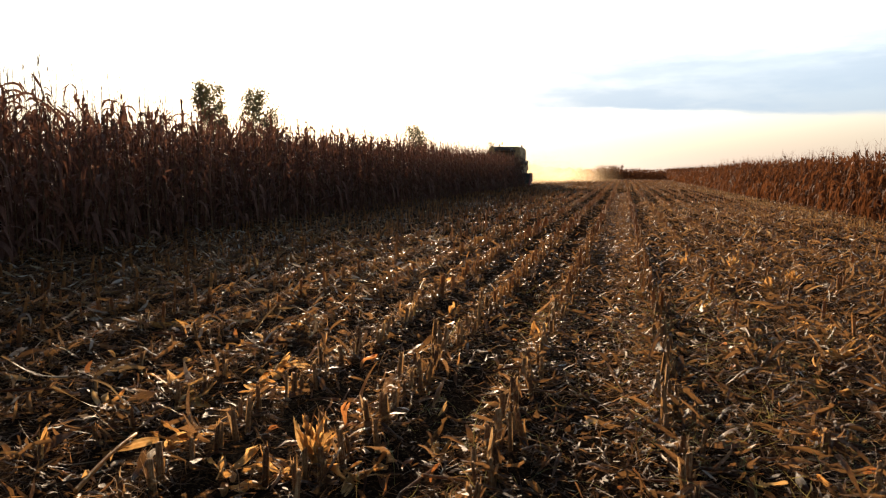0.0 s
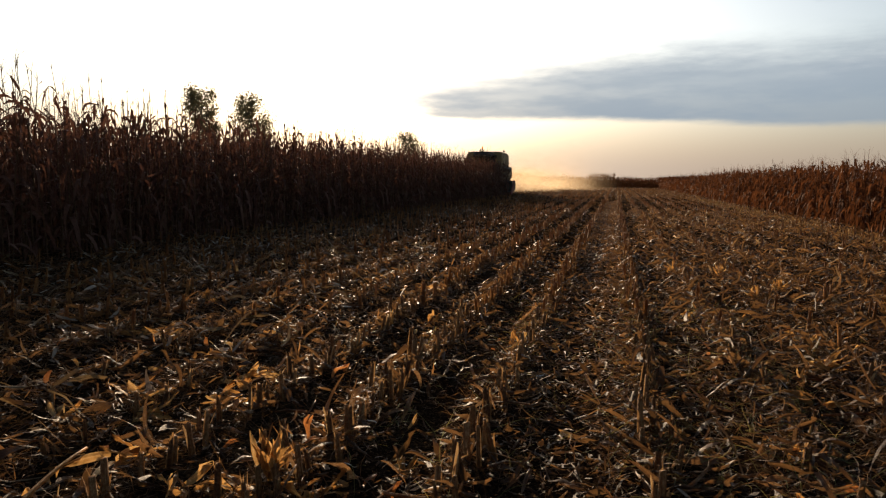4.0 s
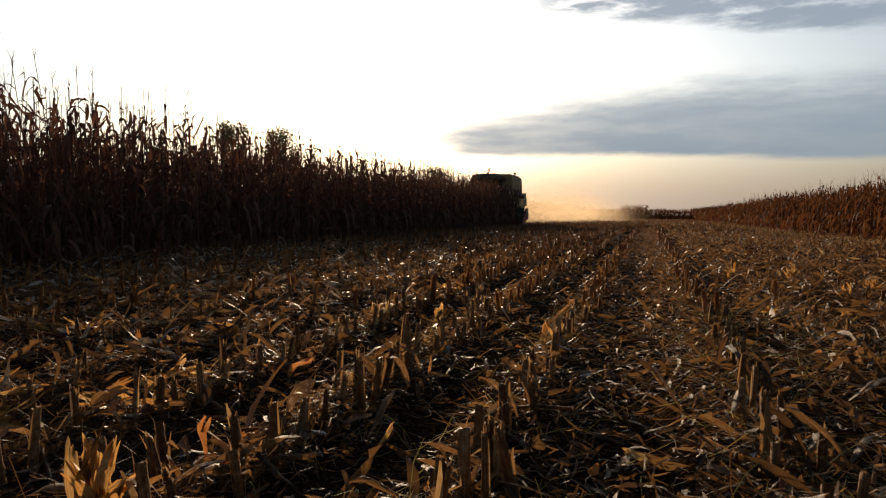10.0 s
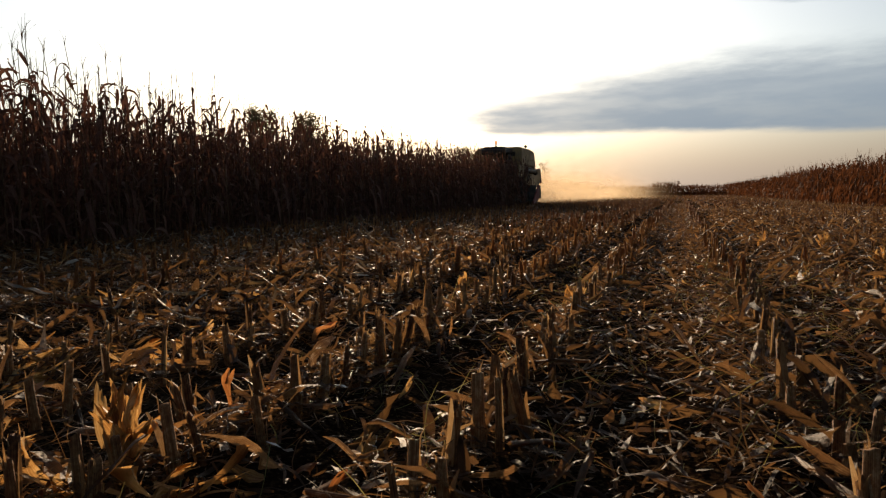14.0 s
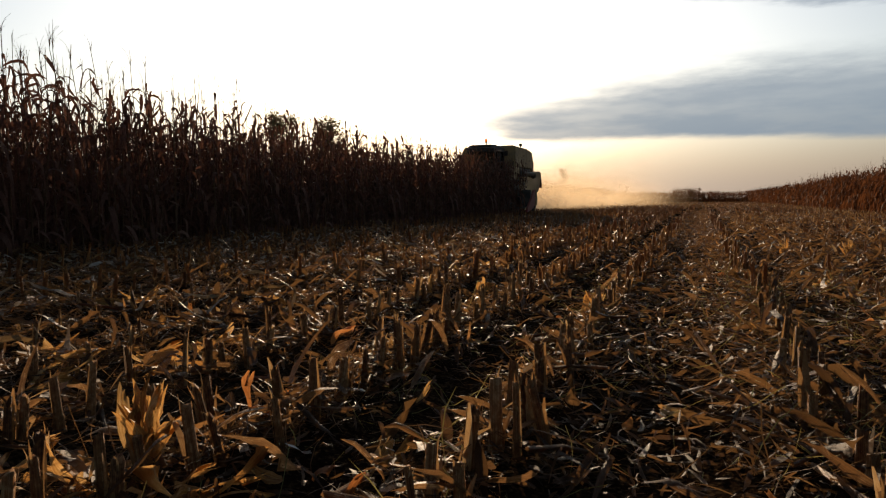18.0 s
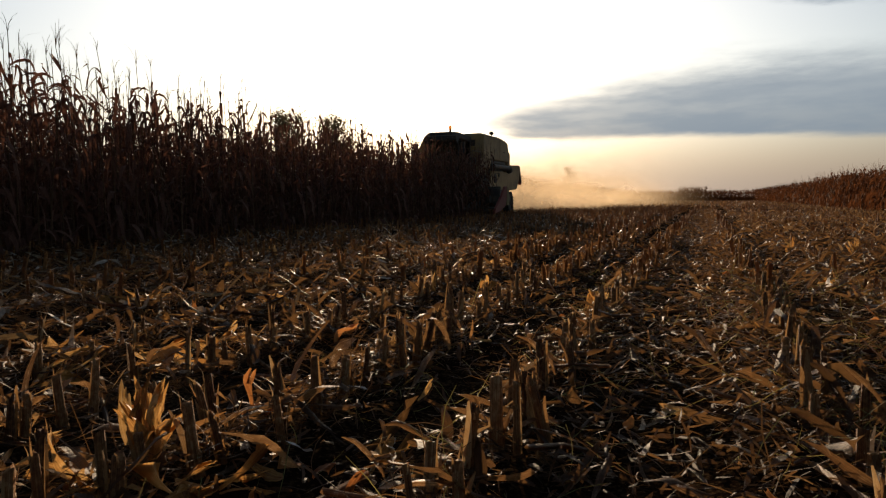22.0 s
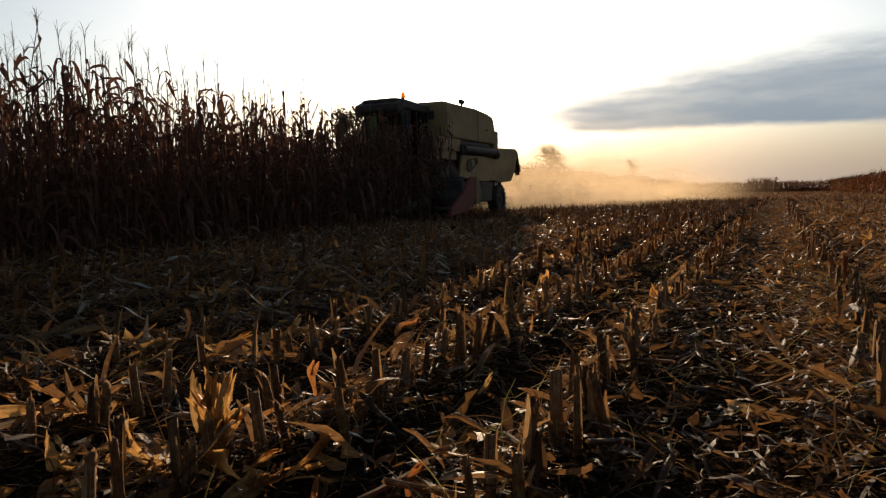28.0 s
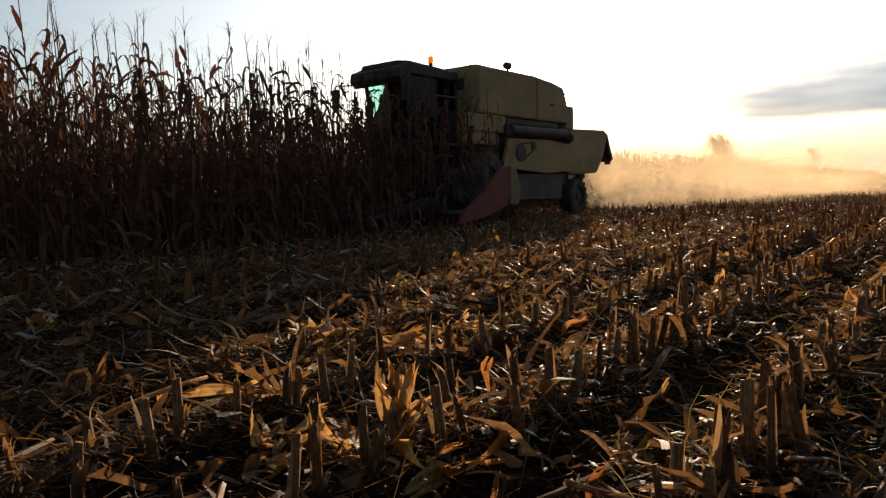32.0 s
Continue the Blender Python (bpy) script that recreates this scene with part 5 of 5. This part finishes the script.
    # beacon and lamp on top
    beacon = part("beacon", merged(rod((-0.25, 0.5, 3.5), (-0.25, 0.5, 3.72), 0.018, 8), rod((-0.25, 0.5, 3.70), (-0.25, 0.5, 3.80), 0.05, 16)), BLACK, m, "amber warning beacon on a post")
    part("lens", merged(rod((-0.25, 0.5, 3.80), (-0.25, 0.5, 3.94), 0.066, 16, 0.058), rod((-0.25, 0.5, 3.94), (-0.25, 0.5, 3.97), 0.058, 16, 0.03)), AMBER, beacon, "amber lens")
    part("rear_lamp", merged(rod((1.43, 1.27, 3.48), (1.43, 1.27, 3.6), 0.022, 8), rod((1.43, 1.2, 3.62), (1.43, 1.34, 3.62), 0.08, 16)), BLACK, m, "round work lamp on the tank rim")
    part("exhaust", merged(rod((-0.9, 2.9, 3.4), (-0.9, 2.9, 3.75), 0.06, 14), rod((-0.9, 2.9, 3.75), (-0.9, 3.0, 3.82), 0.06, 14)), DARK, m)
    # ladder and platform
    ladder = part("platform", merged(block(0.8, 1.45, -1.5, -0.2, 1.68, 1.74, 0.01), rod((1.42, -1.45, 1.7), (1.42, -1.45, 2.7), 0.02), rod((1.42, -0.25, 1.7), (1.42, -0.25, 2.7), 0.02), rod((1.42, -1.45, 2.7), (1.42, -0.25, 2.7), 0.02)), DARK, m, "cab platform with a handrail")
    for k in range(4):
        part("step", block(1.2, 1.55, -1.42, -1.05, 0.55 + 0.3 * k, 0.59 + 0.3 * k, 0.01), DARK, ladder)
    # feeder house and corn header
    part("feeder_house", profile([(-1.35, 0.45), (-1.35, 1.15), (0.1, 1.75), (0.2, 1.0)], -0.7, 0.7, 0.03), DARK, m)
    header = part("corn_header", merged(block(-2.95, 2.6, -1.42, -1.32, 0.3, 1.12, 0.02), block(-2.95, 2.6, -2.2, -1.35, 0.28, 0.36, 0.02), block(-2.95, 2.6, -1.40, -1.25, 1.05, 1.2, 0.02)), DARK, m, "wide dusty corn header with red end shields")
    part("cross_auger", merged(rod((-2.9, -1.75, 0.66), (2.3, -1.75, 0.66), 0.16, 18), *[rod((x, -1.75 - 0.02, 0.66), (x + 0.03, -1.75 + 0.02, 0.66), 0.27, 18) for x in np.arange(-2.8, 2.3, 0.3)]), BLACK, header)
    for x in (2.62, -2.98):
        shield = part("end_shield", profile([(-2.35, 0.10), (-2.2, 0.32), (-1.5, 0.72), (-0.85, 1.2), (-0.55, 1.22), (-0.45, 0.95), (-0.75, 0.4), (-1.5, 0.2)], x - 0.05, x + 0.05, 0.02), RED, header, "red end shield of the header")
        part("shield_tail", profile([(-0.62, 0.42), (-0.62, 1.22), (-0.40, 1.18), (-0.22, 0.75), (-0.3, 0.42)], x - 0.07, x + 0.07, 0.02), OCHRE, shield, "dull yellow rear corner of the shield")
    for k in range(1, 8):
        x = 2.75 - ROW_STEP * k
        snout = bmesh.new()
        bmesh.ops.create_cone(snout, cap_ends=True, segments=14, radius1=0.24, radius2=0.03, depth=1.9, matrix=Matrix.Translation((x - 0.25, -3.1, 0.36)) @ Matrix.Rotation(math.pi / 2 + 0.12, 4, "X") @ Matrix.Diagonal((1, 0.7, 1, 1)))
        part("snout", snout, BLACK, header, "pointed dark row divider")
    wheels = [(build_wheel("front_wheel", m, 1.22, 0.3, 0.85, 0.55, 22), 0.85), (build_wheel("front_wheel", m, -1.22, 0.3, 0.85, 0.55, 22), 0.85),
              (build_wheel("rear_wheel", m, 1.16, 4.95, 0.52, 0.38, 18), 0.52), (build_wheel("rear_wheel", m, -1.16, 4.95, 0.52, 0.38, 18), 0.52)]
    tagged(m, "dusty yellow combine harvester with dark cab and wide corn header", "combine harvester")
    return m, wheels


COMBINE, WHEELS = build_combine()
COMBINE_X = -10.4
COMBINE_Y = [(0, 63.0), (3, 58.72), (6, 54.48), (9, 50.27), (11, 47.47), (13, 44.6), (15, 41.6), (18, 36.93), (20, 33.74), (23, 28.94), (25, 25.73), (28, 20.82), (29, 19.17), (30, 17.52), (31, 15.9), (32, 14.3)]


# ---------------------------------------------------------------- dust behind the machine
def build_dust():
    """Soft billows of dust that drift along behind the machine."""
    r = np.random.default_rng(45)
    verts, quads = [], []
    for i in range(9):
        for k in range(24):
            a, t = i / 8, k * math.tau / 24
            verts.append((math.cos(t) * a, 0.25 * a * a + 0.05 * math.sin(3 * t + 5 * a) * a, math.sin(t) * a))
    for i in range(1, 9):
        for k in range(24):
            p, q = (i - 1) * 24 + k, (i - 1) * 24 + (k + 1) % 24
            quads.append((p, q, q + 24, p + 24))
    me = quad_mesh("dust_billow", np.array(verts), np.array(quads), [DUST], smooth=True)
    out = []
    for back, side, wide, high in ((8.6, 0.6, 2.8, 2.3), (11.0, 1.3, 4.4, 2.8), (16, 0.8, 6.0, 2.6), (24, 1.0, 8.0, 2.7), (36, 1.0, 8.0, 2.8)):
        ob = new("dust_cloud", me)
        ob.scale = (wide, 1.5, high)
        tagged(ob, "sunlit tan dust hanging behind the harvester", "dust", kind="stuff")
        out.append((ob, side, back, 0.45 + 0.2 * r.random(), r.random() * 6.28))
    thin = quad_mesh("thin_dust", np.array(verts), np.array(quads), [THIN_DUST], smooth=True)
    for back, side, wide, high in ((14.0, 0.8, 6.5, 5.2), (28.0, 2.0, 9.5, 6.4)):
        ob = new("dust_cloud", thin)
        ob.scale = (wide, 1.2, high)
        tagged(ob, "thin high dust glowing against the evening sky", "dust", kind="stuff")
        out.append((ob, side, back, 0.5, r.random() * 6.28))
    for x, y, wide, high in ((-28.0, 108.0, 29.0, 3.0),):
        ob = new("dust_cloud", thin)
        ob.matrix_basis = pose(x, y, 0.3) @ Matrix.Diagonal((wide, 1.2, high, 1))
        tagged(ob, "thin tan dust hanging over the far end of the field", "dust", kind="stuff")
    return out


DUST_CLOUDS = build_dust()
build_stubble()
build_shag()
build_litter()
build_husks()
build_fallen_stalk(-1.97, 2.45, 104, 0.56)
build_fallen_stalk(-1.9, 7.2, 100, 0.6)
build_scraps()
build_grass()


# ---------------------------------------------------------------- what moves
def place_at(t):
    """Where the harvester's origin is along the rows."""
    return float(np.interp(t, [a for a, _ in COMBINE_Y], [b for _, b in COMBINE_Y]))


def motions():
    walk(COMBINE, [(t, pose(COMBINE_X, y, 0)) for t, y in COMBINE_Y])
    for hub, radius in WHEELS:
        spot = hub.location.copy()
        rows = []
        for k in range(81):
            t = k * 0.4
            turn = math.degrees((COMBINE_Y[0][1] - place_at(t)) / radius)
            rows.append((t, pose(spot.x, spot.y, spot.z, turn, 0, 0)))
        walk(hub, rows)
    # the header pulls the plants down as it reaches them
    times = np.linspace(0, 32, 641)
    front = np.array([place_at(t) for t in times]) + CUT_AHEAD
    for ob, y in STRIP_BLOCKS:
        if y > front[0]:
            ob.location.z = -3.5
            continue
        if y < front[-1]:
            continue
        when = float(times[np.argmax(front <= y)])
        rows = [(0.0, pose(0, y, 0)), (max(0.03, when - 0.3), pose(0, y, 0)), (when + 0.5, pose(0, y, -3.5)), (32.6, pose(0, y, -3.5))]
        walk(ob, rows)
    for ob, x, back, z, phase in DUST_CLOUDS:
        rows = []
        for k in range(17):
            t = k * 2.0
            rows.append((t, pose(COMBINE_X + x + 0.5 * math.sin(t * 0.35 + phase), place_at(t) + back + 0.6 * math.sin(t * 0.5 + phase), z + 0.15 * math.sin(t * 0.6 + 2 * phase))))
        walk(ob, rows)


motions()
